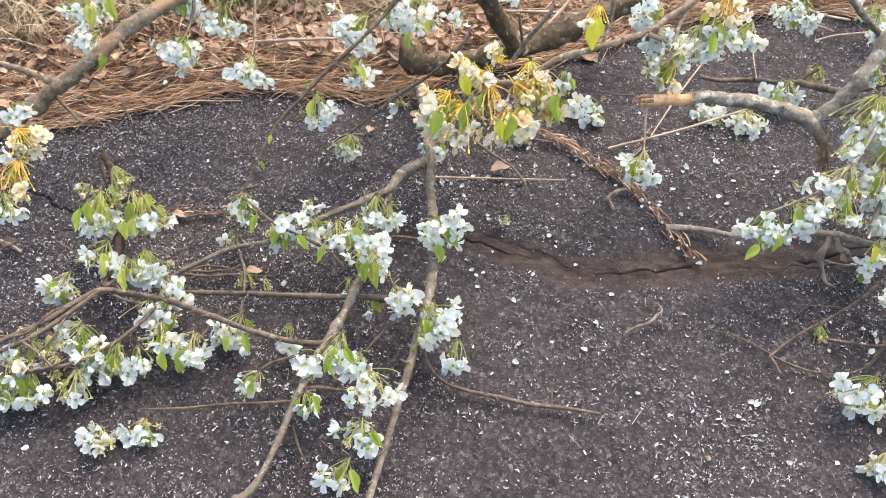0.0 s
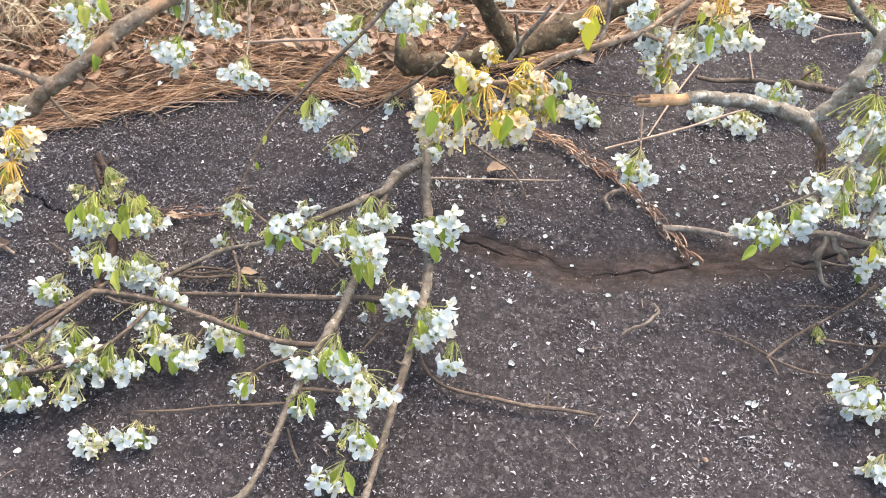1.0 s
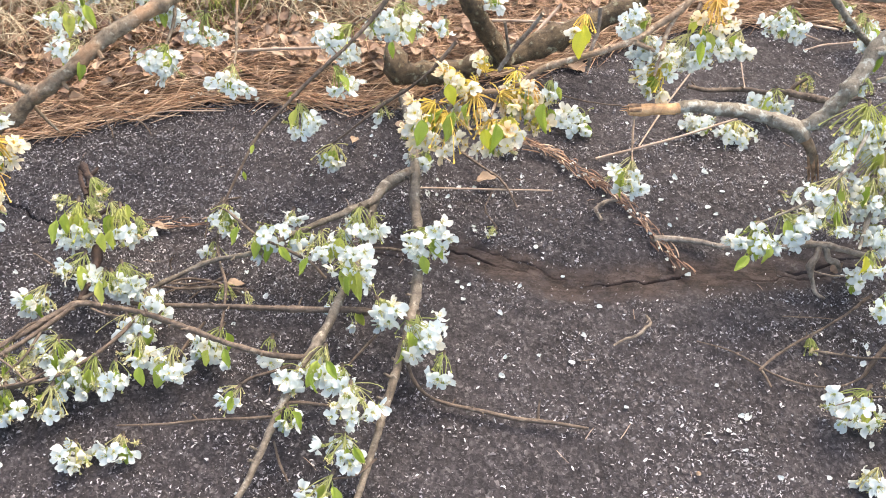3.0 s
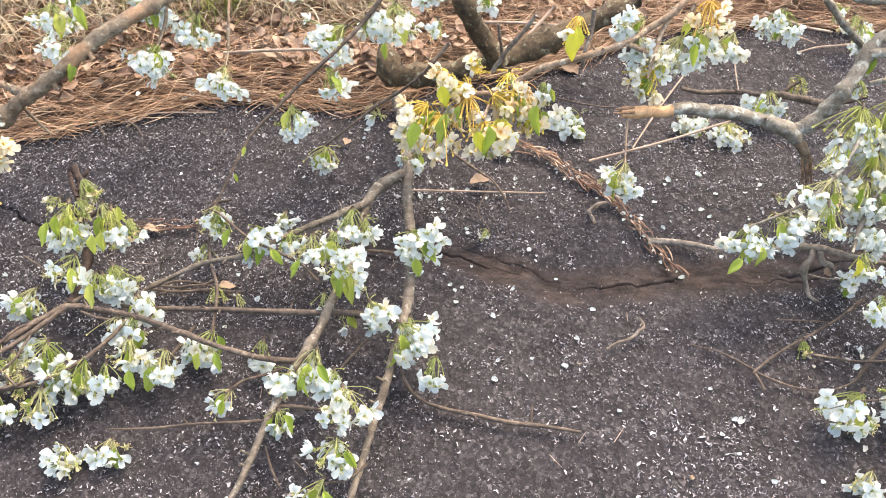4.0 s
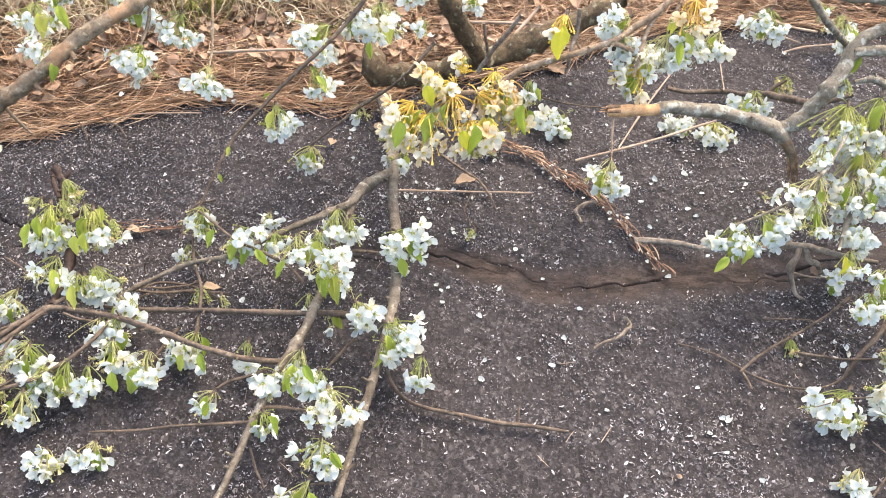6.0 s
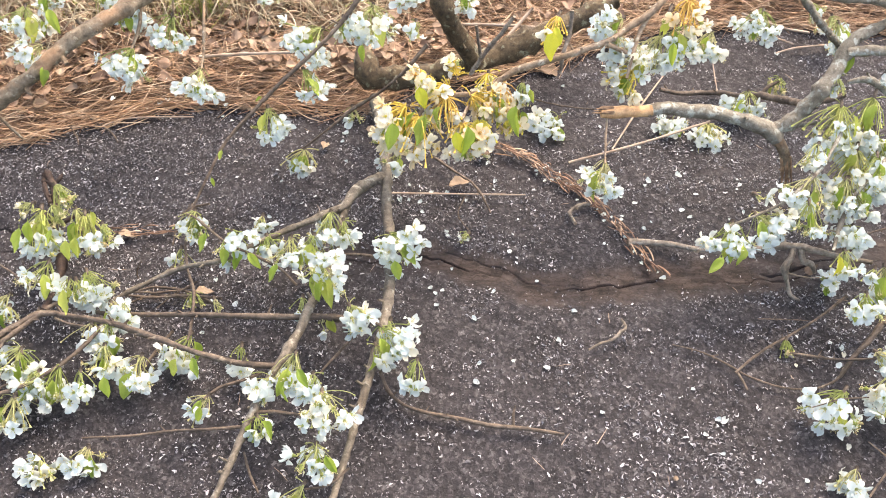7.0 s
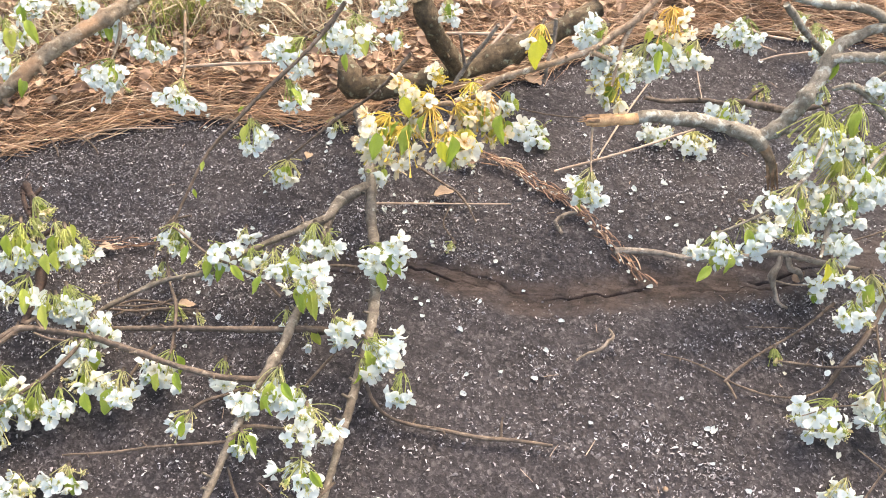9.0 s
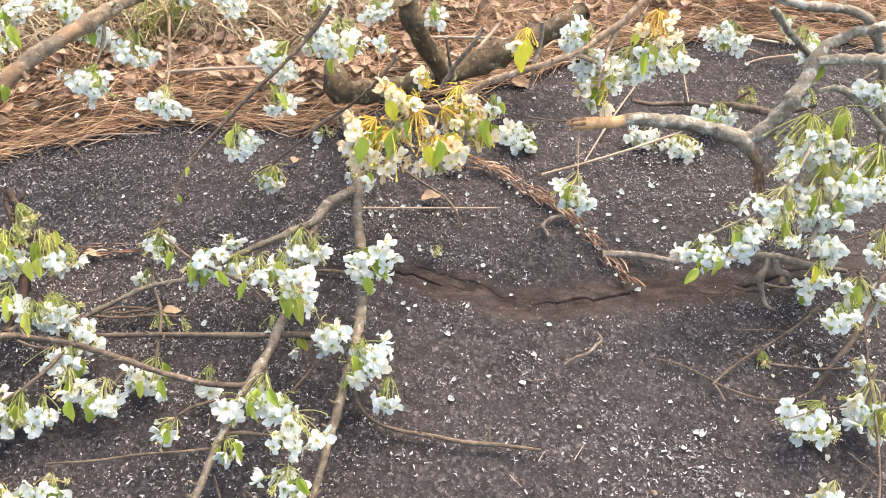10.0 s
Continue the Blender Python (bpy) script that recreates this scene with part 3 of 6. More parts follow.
hollow = np.exp(-(np.where(d > 0, d / 0.030, d / 0.030)) ** 4) * np.clip(0.75 + 0.35 * np.sin(v[:, 0] * 4.5 + 0.5), 0.2, 1) * np.clip((v[:, 0] + 0.25) / 0.25, 0.25, 1)
me.attributes.new("hollow", "FLOAT", "POINT").data.foreach_set("value", np.clip(hollow, 0, 1).astype(np.float32))
tagged(new("ground", me), "worn dark grey asphalt with a long crack and pale flecks", "asphalt", kind="structure")


def bed_height(X, Y):
    e = np.maximum(0, Y - edge_y(X))
    rise = 0.014 * (1 - np.exp(-e / 0.06)) + 0.17 * np.minimum(e, 0.8) + 0.02 * np.clip(e - 0.8, 0, 60)
    return rise - 0.004 + np.where(e > 0.01, rolling(X, Y, 5, ((30, 0.0016), (90, 0.0012))) * np.minimum(1, e / 0.05), 0)


xs = axis_steps(-1.0, 1.0, 0.02, 60)
ts = np.concatenate([np.arange(0, 0.6, 0.02), 0.6 + 0.03 * np.cumsum(1.35 ** np.arange(0, 22))])
ts = ts[ts < 60]
X, T = np.meshgrid(xs, ts)
Y = edge_y(X) + T
V = np.stack([X, Y, bed_height(X, Y)], -1).reshape(-1, 3)
nx = len(xs)
i, j = np.meshgrid(np.arange(nx - 1), np.arange(len(ts) - 1))
a = (j * nx + i).ravel()
tagged(new("straw_bank", mesh_of("straw_bank", V, np.stack([a, a + 1, a + nx + 1, a + nx], 1).tolist(), [M_SOIL])),
       "brown litter soil bank rising behind the asphalt edge", "ground", kind="structure")


# ---- strands ----
def strands(name, base, heading, length, radius, arch, bend, material, rings=6, lift=None):
    """Many thin tapered strands in one mesh. base: (n, 3); heading: radians; arch: rise of the middle; bend: sideways bow."""
    n = len(base)
    s = np.linspace(-0.5, 0.5, rings)
    h = np.stack([np.cos(heading), np.sin(heading), np.zeros(n)], 1)
    side = np.stack([-np.sin(heading), np.cos(heading), np.zeros(n)], 1)
    shape = (0.25 - s ** 2) * 4
    C = base[:, None, :] + h[:, None, :] * (length[:, None] * s)[..., None] + side[:, None, :] * (bend[:, None] * shape)[..., None]
    C[..., 2] += arch[:, None] * shape
    if lift is not None:
        C[..., 2] += lift[:, None] * s
    taper = 0.45 + 0.55 * np.sqrt(np.clip(shape, 0, 1))
    rr = radius[:, None] * taper
    up = np.array([0, 0, 1.0])
    ringv = []
    for k in range(3):
        a = 2 * math.pi * k / 3 + 0.5
        ringv.append(C + side[:, None, :] * (rr * math.cos(a))[..., None] + up * (rr * math.sin(a))[..., None])
    V = np.stack(ringv, 2).reshape(-1, 3)
    o = (np.arange(n) * rings * 3)[:, None, None]
    i = (np.arange(rings - 1) * 3)[None, :, None]
    k = np.arange(3)[None, None, :]
    a = o + i + k
    b = o + i + (k + 1) % 3
    Fc = np.stack([a, b, b + 3, a + 3], -1).reshape(-1, 4)
    return mesh_of(name, V, Fc.tolist(), [material])


def bed_points(n, x0, x1, t0, t1, power=1.0):
    x = nrg.uniform(x0, x1, n)
    e = t0 + (t1 - t0) * nrg.uniform(0, 1, n) ** power
    y = edge_y(x) + e
    return x, y, e


n = 34000
x, y, e = bed_points(n, -0.95, 1.05, -0.010, 0.62, 1.25)
wide = nrg.uniform(0, 1, n) < 0.36
x[wide] = nrg.normal(0.05, 1.3, wide.sum())
e[wide] = -0.01 + np.abs(nrg.normal(0, 0.8, wide.sum()))
y[wide] = edge_y(x[wide]) + e[wide]
z = bed_height(x, y) + nrg.uniform(0.003, 0.022, n) + 0.004
z = np.where(e < 0.02, 0.003 + nrg.uniform(0, 0.010, n), z)
slope = np.gradient(np.interp(np.linspace(-1, 1.1, 200), EX, EY), 2.1 / 199)
heading = np.arctan(np.interp(x, np.linspace(-1, 1.1, 200), slope)) + nrg.normal(0, 1, n) * (0.30 + 1.0 * np.clip((e - 0.01) / 0.10, 0, 1))
tagged(new("pine_straw", strands("pine_straw", np.stack([x, y, z], 1), heading, nrg.uniform(0.035, 0.12, n), nrg.uniform(0.0004, 0.00085, n),
       nrg.normal(0.002, 0.005, n), nrg.normal(0, 0.0045, n), M_NEEDLE, lift=nrg.normal(0, 0.012, n))),
       "thick litter of reddish brown pine needles", "pine straw", kind="stuff")
n = 15000
x, y, e = bed_points(n, -0.95, 1.0, 0.12, 0.70)
wide = nrg.uniform(0, 1, n) < 0.3
x[wide] = nrg.normal(0, 1.2, wide.sum())
e[wide] = 0.16 + np.abs(nrg.normal(0, 0.7, wide.sum()))
y = edge_y(x) + e
keep = nrg.uniform(0, 1, n) < np.where((x < 0.05) | wide, 1.0, 0.45)
x, y, e = x[keep], y[keep], e[keep]
n = len(x)
tagged(new("dry_grass", strands("dry_grass", np.stack([x, y, bed_height(x, y) + nrg.uniform(0.01, 0.05, n)], 1), nrg.uniform(0, 6.28, n), nrg.uniform(0.025, 0.09, n),
       nrg.uniform(0.0005, 0.0011, n), nrg.normal(0.012, 0.012, n), nrg.normal(0, 0.009, n), M_GRASS, lift=nrg.normal(0, 0.05, n))),
       "tangled pale dry grass on the bank", "dry grass", kind="stuff")

n = 130
x = np.where(nrg.uniform(0, 1, n) < 0.65, nrg.normal(-0.335, 0.030, n), nrg.normal(-0.495, 0.035, n))
y = nrg.normal(1.315, 0.020, n)
tagged(new("green_grass", strands("green_grass", np.stack([x, y, bed_height(x, y) + nrg.uniform(0.025, 0.05, n)], 1), nrg.uniform(0, 6.28, n), nrg.uniform(0.02, 0.05, n),
       nrg.uniform(0.0006, 0.0011, n), nrg.normal(0.006, 0.006, n), nrg.normal(0, 0.004, n), M_GREEN, lift=nrg.uniform(0.03, 0.09, n))),
       "few fresh green grass blades among the dry grass", "grass", kind="stuff")

# ---- bleached flecks and grit on the asphalt ----
n = 225000
x = nrg.uniform(-0.85, 0.90, n)
y = nrg.uniform(0.38, 1.36, n)
wide = nrg.uniform(0, 1, n) < 0.10
x[wide] = nrg.normal(0, 0.8, wide.sum())
y[wide] = nrg.normal(0.6, 0.45, wide.sum())
patch = np.exp(-((x - 0.31) ** 2 + (y - 0.56) ** 2) / 0.010)
clump = rolling(x, y, 21, ((7, 0.10), (19, 0.12), (70, 0.16), (150, 0.14)))
dens = np.clip(0.46 + 1.2 * clump, 0.06, 1) + 0.22 * patch
dens += 0.40 * np.clip((0.1 - x) / 0.4, 0, 1) * np.clip((y - 0.6) / 0.2, 0.3, 1) + 0.25 * np.exp(-((x + 0.56) ** 2 / 0.006 + (y - 0.76) ** 2 / 0.012))
dens *= 1 - 0.5 * np.exp(-((x - 0.36) ** 2 / 0.03 + (y - 0.66) ** 2 / 0.004)) - 0.6 * np.exp(-((x - 0.07) ** 2 / 0.02 + (y - 0.57) ** 2 / 0.004))
dens *= 0.60 + 0.40 * np.clip((y - 0.55) / 0.3, 0, 1) + 0.3 * patch
dc = y - crack_y(x)
dens *= 1 - 0.92 * np.exp(-(dc / 0.028) ** 4) * np.clip((x + 0.25) / 0.25, 0.3, 1)
keep = (nrg.uniform(0, 1, n) < dens) & (y < edge_y(x) + 0.005)
x, y = np.append(x[keep], nrg.normal(0.322, 0.042, 300)), np.append(y[keep], nrg.normal(0.578, 0.022, 300))
n = len(x)
big = np.exp(-((x - 0.30) ** 2 + (y - 0.53) ** 2) / 0.016)
size = np.minimum(0.0032, (0.00098 + 0.00025 * big) * np.exp(nrg.normal(0, 0.46, n)))
slim = nrg.uniform(0.16, 0.5, n)
bow = nrg.normal(0, 0.45, n)
a = nrg.uniform(0, 6.28, n)
V = np.zeros((n, 6, 3))
for k, (u, w) in enumerate(((-1, -0.5), (0, -1), (1, -0.4), (0.9, 0.5), (0.1, 1), (-0.8, 0.6))):
    du, dw = u * size, (w * slim + bow * (1 - u * u)) * size
    V[:, k, 0], V[:, k, 1] = x + du * np.cos(a) - dw * np.sin(a), y + du * np.sin(a) + dw * np.cos(a)
    V[:, k, 2] = asphalt_height(x, y) + 0.0008 + nrg.uniform(0, 0.0020, n)
tagged(new("pale_flecks", mesh_of("pale_flecks", V.reshape(-1, 3), np.arange(n * 6).reshape(n, 6).tolist(), [M_FLAKE], smooth=False)),
       "fine pale chips and shredded bits strewn on asphalt", "debris", kind="stuff")


# ---- fallen branches and blossom ----
limb_a = thing("fallen_branch", "thick grey-brown pear branch with white blossom over pine straw", "branch", "fallen branches", M_RUST)
stem(limb_a, 'limb', [(-0.246, 1.165, 0.235, 0.0133), (-0.293, 1.137, 0.225, 0.0131), (-0.319, 1.112, 0.220, 0.0130), (-0.367, 1.064, 0.210, 0.0129), (-0.402, 1.042, 0.198, 0.0135), (-0.418, 1.033, 0.190, 0.0125), (-0.441, 1.012, 0.177, 0.0135), (-0.461, 0.998, 0.165, 0.0121), (-0.487, 0.991, 0.147, 0.0139), (-0.514, 0.984, 0.130, 0.0122), (-0.534, 0.977, 0.115, 0.0134), (-0.558, 0.969, 0.100, 0.0120), (-0.611, 0.947, 0.070, 0.0113)])
stem(limb_a, 'twig', [(-0.511, 0.992, 0.135, 0.0072), (-0.549, 1.019, 0.130, 0.0062), (-0.607, 1.053, 0.120, 0.0056), (-0.666, 1.083, 0.110, 0.0054)])
stem(limb_a, 'twig', [(-0.341, 1.097, 0.210, 0.0033), (-0.341, 1.076, 0.190, 0.0033), (-0.347, 1.062, 0.175, 0.0029), (-0.350, 1.049, 0.170, 0.0025)])
stem(limb_a, 'twig', [(-0.266, 1.115, 0.200, 0.0026), (-0.264, 1.080, 0.180, 0.0026), (-0.264, 1.059, 0.160, 0.0022), (-0.265, 1.038, 0.150, 0.0022)])
stem(limb_a, 'twig', [(-0.305, 1.114, 0.200, 0.0022), (-0.305, 1.106, 0.190, 0.0022), (-0.308, 1.108, 0.180, 0.0019)])
stem(limb_a, 'twig', [(-0.518, 0.991, 0.120, 0.0033), (-0.506, 0.988, 0.100, 0.0029), (-0.490, 0.983, 0.080, 0.0018)])
stem(limb_a, 'twig', [(-0.562, 0.946, 0.110, 0.0032), (-0.545, 0.912, 0.120, 0.0024), (-0.531, 0.897, 0.120, 0.0017)])
blossom(limb_a, (-0.486, 1.098, 0.200), (-0.001, -0.017, -0.016), 0.062, 1)
blossom(limb_a, (-0.455, 1.043, 0.180), (-0.014, -0.012, -0.011), 0.052, 1)
blossom(limb_a, (-0.358, 1.102, 0.200), (-0.002, -0.011, -0.010), 0.037, 0)
blossom(limb_a, (-0.349, 1.052, 0.170), (-0.010, -0.018, -0.017), 0.069, 2)
blossom(limb_a, (-0.309, 1.112, 0.180), (-0.002, -0.022, -0.020), 0.061, 1)
blossom(limb_a, (-0.265, 1.041, 0.150), (-0.007, -0.020, -0.019), 0.054, 1)
blossom(limb_a, (-0.557, 0.955, 0.130), (0.010, -0.009, -0.009), 0.035, 0)
blossom(limb_a, (-0.538, 0.908, 0.130), (0.017, -0.012, -0.011), 0.061, 1, 'sunlit')
blossom(limb_a, (-0.524, 0.871, 0.120), (-0.007, -0.025, -0.023), 0.053, 1, 'sunlit')
blossom(limb_a, (-0.530, 0.817, 0.110), (0.004, -0.015, -0.014), 0.040, 1)
blossom(limb_a, (-0.463, 1.085, 0.190), (0.007, -0.007, -0.007), 0.022, 1)
single_leaf(limb_a, (-0.443, 0.994, 0.170), 0.027, -85, 'green')
single_leaf(limb_a, (-0.445, 1.068, 0.200), 0.035, -70, 'green')
blossom(limb_a, (-0.379, 1.134, 0.220), (-0.014, -0.014, -0.013), 0.059, 0)
blossom(limb_a, (-0.187, 1.177, 0.200), (-0.011, -0.012, -0.013), 0.058, 1)
blossom(limb_a, (-0.250, 1.191, 0.200), (-0.000, -0.011, -0.011), 0.044, 0)
blossom(limb_a, (-0.480, 1.152, 0.190), (0.011, -0.008, -0.007), 0.050, 1)
blossom(limb_a, (-0.363, 1.112, 0.190), (-0.000, -0.010, -0.010), 0.042, 1)
stem(limb_a, 'stub', [(-0.430, 1.022, 0.186, 0.0060), (-0.424, 1.016, 0.180, 0.0048), (-0.418, 1.008, 0.176, 0.0036)])
stem(limb_a, 'stub', [(-0.470, 0.996, 0.160, 0.0056), (-0.466, 0.988, 0.152, 0.0046), (-0.460, 0.984, 0.148, 0.0030)])
stem(limb_a, 'stub', [(-0.396, 1.046, 0.202, 0.0058), (-0.404, 1.050, 0.206, 0.0046), (-0.409, 1.052, 0.211, 0.0034)])
limb_b = thing("hanging_twig", "thin drooping brown twig with white blossom clusters", "twig", "fallen branches")
stem(limb_b, 'twig', [(-0.062, 1.070, 0.240, 0.0035), (-0.087, 1.055, 0.210, 0.0036), (-0.122, 1.024, 0.185, 0.0032), (-0.157, 1.005, 0.160, 0.0032), (-0.196, 0.978, 0.130, 0.0029), (-0.229, 0.949, 0.105, 0.0025), (-0.250, 0.909, 0.080, 0.0021), (-0.264, 0.884, 0.060, 0.0018), (-0.270, 0.869, 0.055, 0.0011)])
stem(limb_b, 'twig', [(-0.228, 0.952, 0.105, 0.0018), (-0.236, 0.940, 0.100, 0.0018), (-0.237, 0.937, 0.095, 0.0011)])
blossom(limb_b, (-0.114, 1.069, 0.190), (-0.019, -0.015, -0.014), 0.076, 2)
blossom(limb_b, (-0.135, 1.018, 0.165), (0.011, -0.018, -0.017), 0.046, 1)
blossom(limb_b, (-0.179, 0.987, 0.130), (0.004, -0.021, -0.020), 0.049, 1)
blossom(limb_b, (-0.051, 1.092, 0.210), (-0.005, -0.020, -0.019), 0.070, 1)
blossom(limb_b, (-0.088, 1.080, 0.200), (0.000, -0.013, -0.012), 0.036, 0)
blossom(limb_b, (0.003, 1.088, 0.190), (0.000, -0.012, -0.011), 0.025, 0)
single_leaf(limb_b, (-0.064, 1.033, 0.180), 0.024, -95, 'green')
single_leaf(limb_b, (-0.233, 0.932, 0.100), 0.014, -100, 'green')
single_leaf(limb_b, (-0.242, 0.905, 0.080), 0.013, -80, 'green')
single_leaf(limb_b, (-0.190, 0.991, 0.140), 0.011, -150, 'green')
blossom(limb_b, (-0.012, 1.164, 0.200), (0.006, -0.015, -0.014), 0.044, 0)
blossom(limb_b, (-0.077, 1.169, 0.200), (0.001, -0.009, -0.009), 0.037, 0)
blossom(limb_b, (0.065, 1.150, 0.200), (0.004, -0.014, -0.014), 0.036, 0)
stem(limb_b, 'twig', [(-0.246, 0.887, 0.060, 0.0018), (-0.273, 0.888, 0.050, 0.0014), (-0.285, 0.866, 0.040, 0.0014), (-0.288, 0.846, 0.030, 0.0011)])
limb_c = thing("side_twig", "thin brown twig with small drooping blossom above asphalt", "twig", "fallen branches")
stem(limb_c, 'twig', [(0.017, 1.021, 0.200, 0.0028), (-0.011, 1.008, 0.170, 0.0028), (-0.040, 1.007, 0.140, 0.0025), (-0.077, 1.009, 0.110, 0.0026), (-0.109, 0.993, 0.090, 0.0018), (-0.139, 0.981, 0.070, 0.0019), (-0.154, 0.976, 0.065, 0.0011)])
blossom(limb_c, (-0.077, 1.015, 0.110), (0.002, -0.010, -0.010), 0.028, 0)
blossom(limb_c, (-0.138, 0.978, 0.070), (-0.005, -0.015, -0.014), 0.040, 3, 'tufted')
trunk_d = thing("fallen_tree", "dark mossy pear trunk lying at the asphalt edge", "tree", bark=M_TRUNK)
stem(trunk_d, 'limb', [(-0.073, 1.185, 0.085, 0.0098), (-0.068, 1.161, 0.075, 0.0162), (-0.059, 1.153, 0.055, 0.0187), (-0.027, 1.157, 0.050, 0.0180), (0.018, 1.163, 0.055, 0.0172), (0.067, 1.177, 0.060, 0.0181), (0.117, 1.196, 0.065, 0.0190), (0.166, 1.210, 0.080, 0.0190), (0.220, 1.230, 0.095, 0.0174), (0.290, 1.258, 0.120, 0.0157)])
stem(trunk_d, 'limb', [(0.029, 1.151, 0.200, 0.0158), (0.044, 1.148, 0.160, 0.0158), (0.059, 1.158, 0.125, 0.0158), (0.077, 1.165, 0.090, 0.0169), (0.091, 1.169, 0.065, 0.0163)])
stem(trunk_d, 'twig', [(0.132, 1.133, 0.170, 0.0034), (0.120, 1.144, 0.140, 0.0035), (0.096, 1.147, 0.100, 0.0040), (0.078, 1.142, 0.070, 0.0036)])
stem(trunk_d, 'twig', [(0.083, 1.141, 0.150, 0.0027), (0.088, 1.139, 0.120, 0.0027), (0.093, 1.148, 0.090, 0.0028)])
stem(trunk_d, 'twig', [(0.218, 1.195, 0.140, 0.0036), (0.217, 1.184, 0.110, 0.0036), (0.208, 1.165, 0.090, 0.0032), (0.207, 1.159, 0.060, 0.0024)])
limb_e = thing("blossom_branch", "long forked pear branch with white blossom fallen on asphalt", "branch", "fallen branches")
stem(limb_e, 'limb', [(-0.053, 1.106, 0.055, 0.0104), (-0.043, 1.037, 0.060, 0.0084), (-0.033, 0.956, 0.070, 0.0077), (-0.032, 0.886, 0.065, 0.0074), (-0.026, 0.822, 0.060, 0.0072), (-0.026, 0.757, 0.050, 0.0070), (-0.032, 0.710, 0.045, 0.0061), (-0.042, 0.656, 0.040, 0.0057), (-0.054, 0.599, 0.035, 0.0052), (-0.067, 0.543, 0.028, 0.0044), (-0.079, 0.493, 0.022, 0.0040), (-0.090, 0.447, 0.020, 0.0033)])
stem(limb_e, 'limb', [(-0.036, 0.927, 0.070, 0.0087), (-0.052, 0.911, 0.075, 0.0082), (-0.071, 0.886, 0.080, 0.0081), (-0.081, 0.863, 0.080, 0.0062), (-0.114, 0.842, 0.080, 0.0051), (-0.147, 0.826, 0.075, 0.0044), (-0.180, 0.809, 0.070, 0.0041), (-0.219, 0.792, 0.061, 0.0037), (-0.270, 0.793, 0.045, 0.0034), (-0.313, 0.777, 0.033, 0.0031), (-0.341, 0.760, 0.028, 0.0027)])
stem(limb_e, 'limb', [(-0.071, 0.886, 0.080, 0.0077), (-0.080, 0.867, 0.075, 0.0070), (-0.083, 0.840, 0.070, 0.0065), (-0.088, 0.802, 0.060, 0.0061), (-0.100, 0.760, 0.055, 0.0063), (-0.113, 0.727, 0.055, 0.0065), (-0.124, 0.691, 0.050, 0.0067), (-0.140, 0.652, 0.050, 0.0062), (-0.153, 0.623, 0.045, 0.0055), (-0.165, 0.586, 0.040, 0.0051), (-0.179, 0.544, 0.030, 0.0047), (-0.192, 0.507, 0.022, 0.0046), (-0.207, 0.483, 0.016, 0.0046), (-0.231, 0.472, 0.011, 0.0043)])
stem(limb_e, 'twig', [(-0.075, 0.719, 0.045, 0.0046), (-0.107, 0.717, 0.050, 0.0042), (-0.158, 0.713, 0.055, 0.0042), (-0.210, 0.712, 0.058, 0.0038), (-0.264, 0.723, 0.046, 0.0036), (-0.314, 0.732, 0.036, 0.0033), (-0.366, 0.738, 0.033, 0.0027)])
stem(limb_e, 'twig', [(-0.139, 0.650, 0.050, 0.0040), (-0.158, 0.646, 0.055, 0.0037), (-0.188, 0.647, 0.060, 0.0037), (-0.226, 0.657, 0.064, 0.0037), (-0.271, 0.678, 0.060, 0.0038), (-0.326, 0.705, 0.053, 0.0039), (-0.374, 0.716, 0.052, 0.0039), (-0.403, 0.717, 0.055, 0.0042), (-0.427, 0.699, 0.055, 0.0038), (-0.457, 0.668, 0.055, 0.0035), (-0.498, 0.639, 0.055, 0.0031), (-0.527, 0.619, 0.055, 0.0027)])
stem(limb_e, 'twig', [(-0.376, 0.745, 0.055, 0.0030), (-0.401, 0.722, 0.055, 0.0033), (-0.412, 0.706, 0.055, 0.0035), (-0.439, 0.672, 0.055, 0.0035), (-0.468, 0.643, 0.055, 0.0031), (-0.499, 0.623, 0.055, 0.0027)])
stem(limb_e, 'twig', [(-0.334, 0.709, 0.050, 0.0029), (-0.346, 0.682, 0.050, 0.0028), (-0.368, 0.650, 0.050, 0.0028), (-0.401, 0.622, 0.050, 0.0027), (-0.439, 0.610, 0.047, 0.0030), (-0.477, 0.605, 0.044, 0.0024), (-0.505, 0.596, 0.044, 0.0021)])
stem(limb_e, 'twig', [(-0.170, 0.580, 0.040, 0.0021), (-0.200, 0.577, 0.040, 0.0021), (-0.244, 0.582, 0.029, 0.0018), (-0.288, 0.582, 0.020, 0.0018), (-0.338, 0.584, 0.014, 0.0012)])
stem(limb_e, 'twig', [(-0.033, 0.650, 0.040, 0.0027), (-0.026, 0.638, 0.025, 0.0026), (-0.012, 0.628, 0.014, 0.0025), (0.010, 0.621, 0.008, 0.0026), (0.048, 0.612, 0.008, 0.0029), (0.085, 0.602, 0.009, 0.0027), (0.122, 0.598, 0.009, 0.0028), (0.161, 0.593, 0.006, 0.0022)])
stem(limb_e, 'twig', [(0.108, 0.602, 0.008, 0.0022), (0.108, 0.609, 0.015, 0.0022), (0.110, 0.620, 0.020, 0.0012)])
stem(limb_e, 'twig', [(-0.061, 0.711, 0.030, 0.0020), (-0.074, 0.696, 0.025, 0.0019), (-0.090, 0.677, 0.020, 0.0019), (-0.100, 0.666, 0.015, 0.0013)])
stem(limb_e, 'twig', [(-0.157, 0.598, 0.040, 0.0024), (-0.135, 0.594, 0.045, 0.0024), (-0.109, 0.587, 0.050, 0.0018)])
stem(limb_e, 'twig', [(-0.169, 0.563, 0.020, 0.0015), (-0.161, 0.541, 0.012, 0.0018), (-0.151, 0.523, 0.008, 0.0012)])
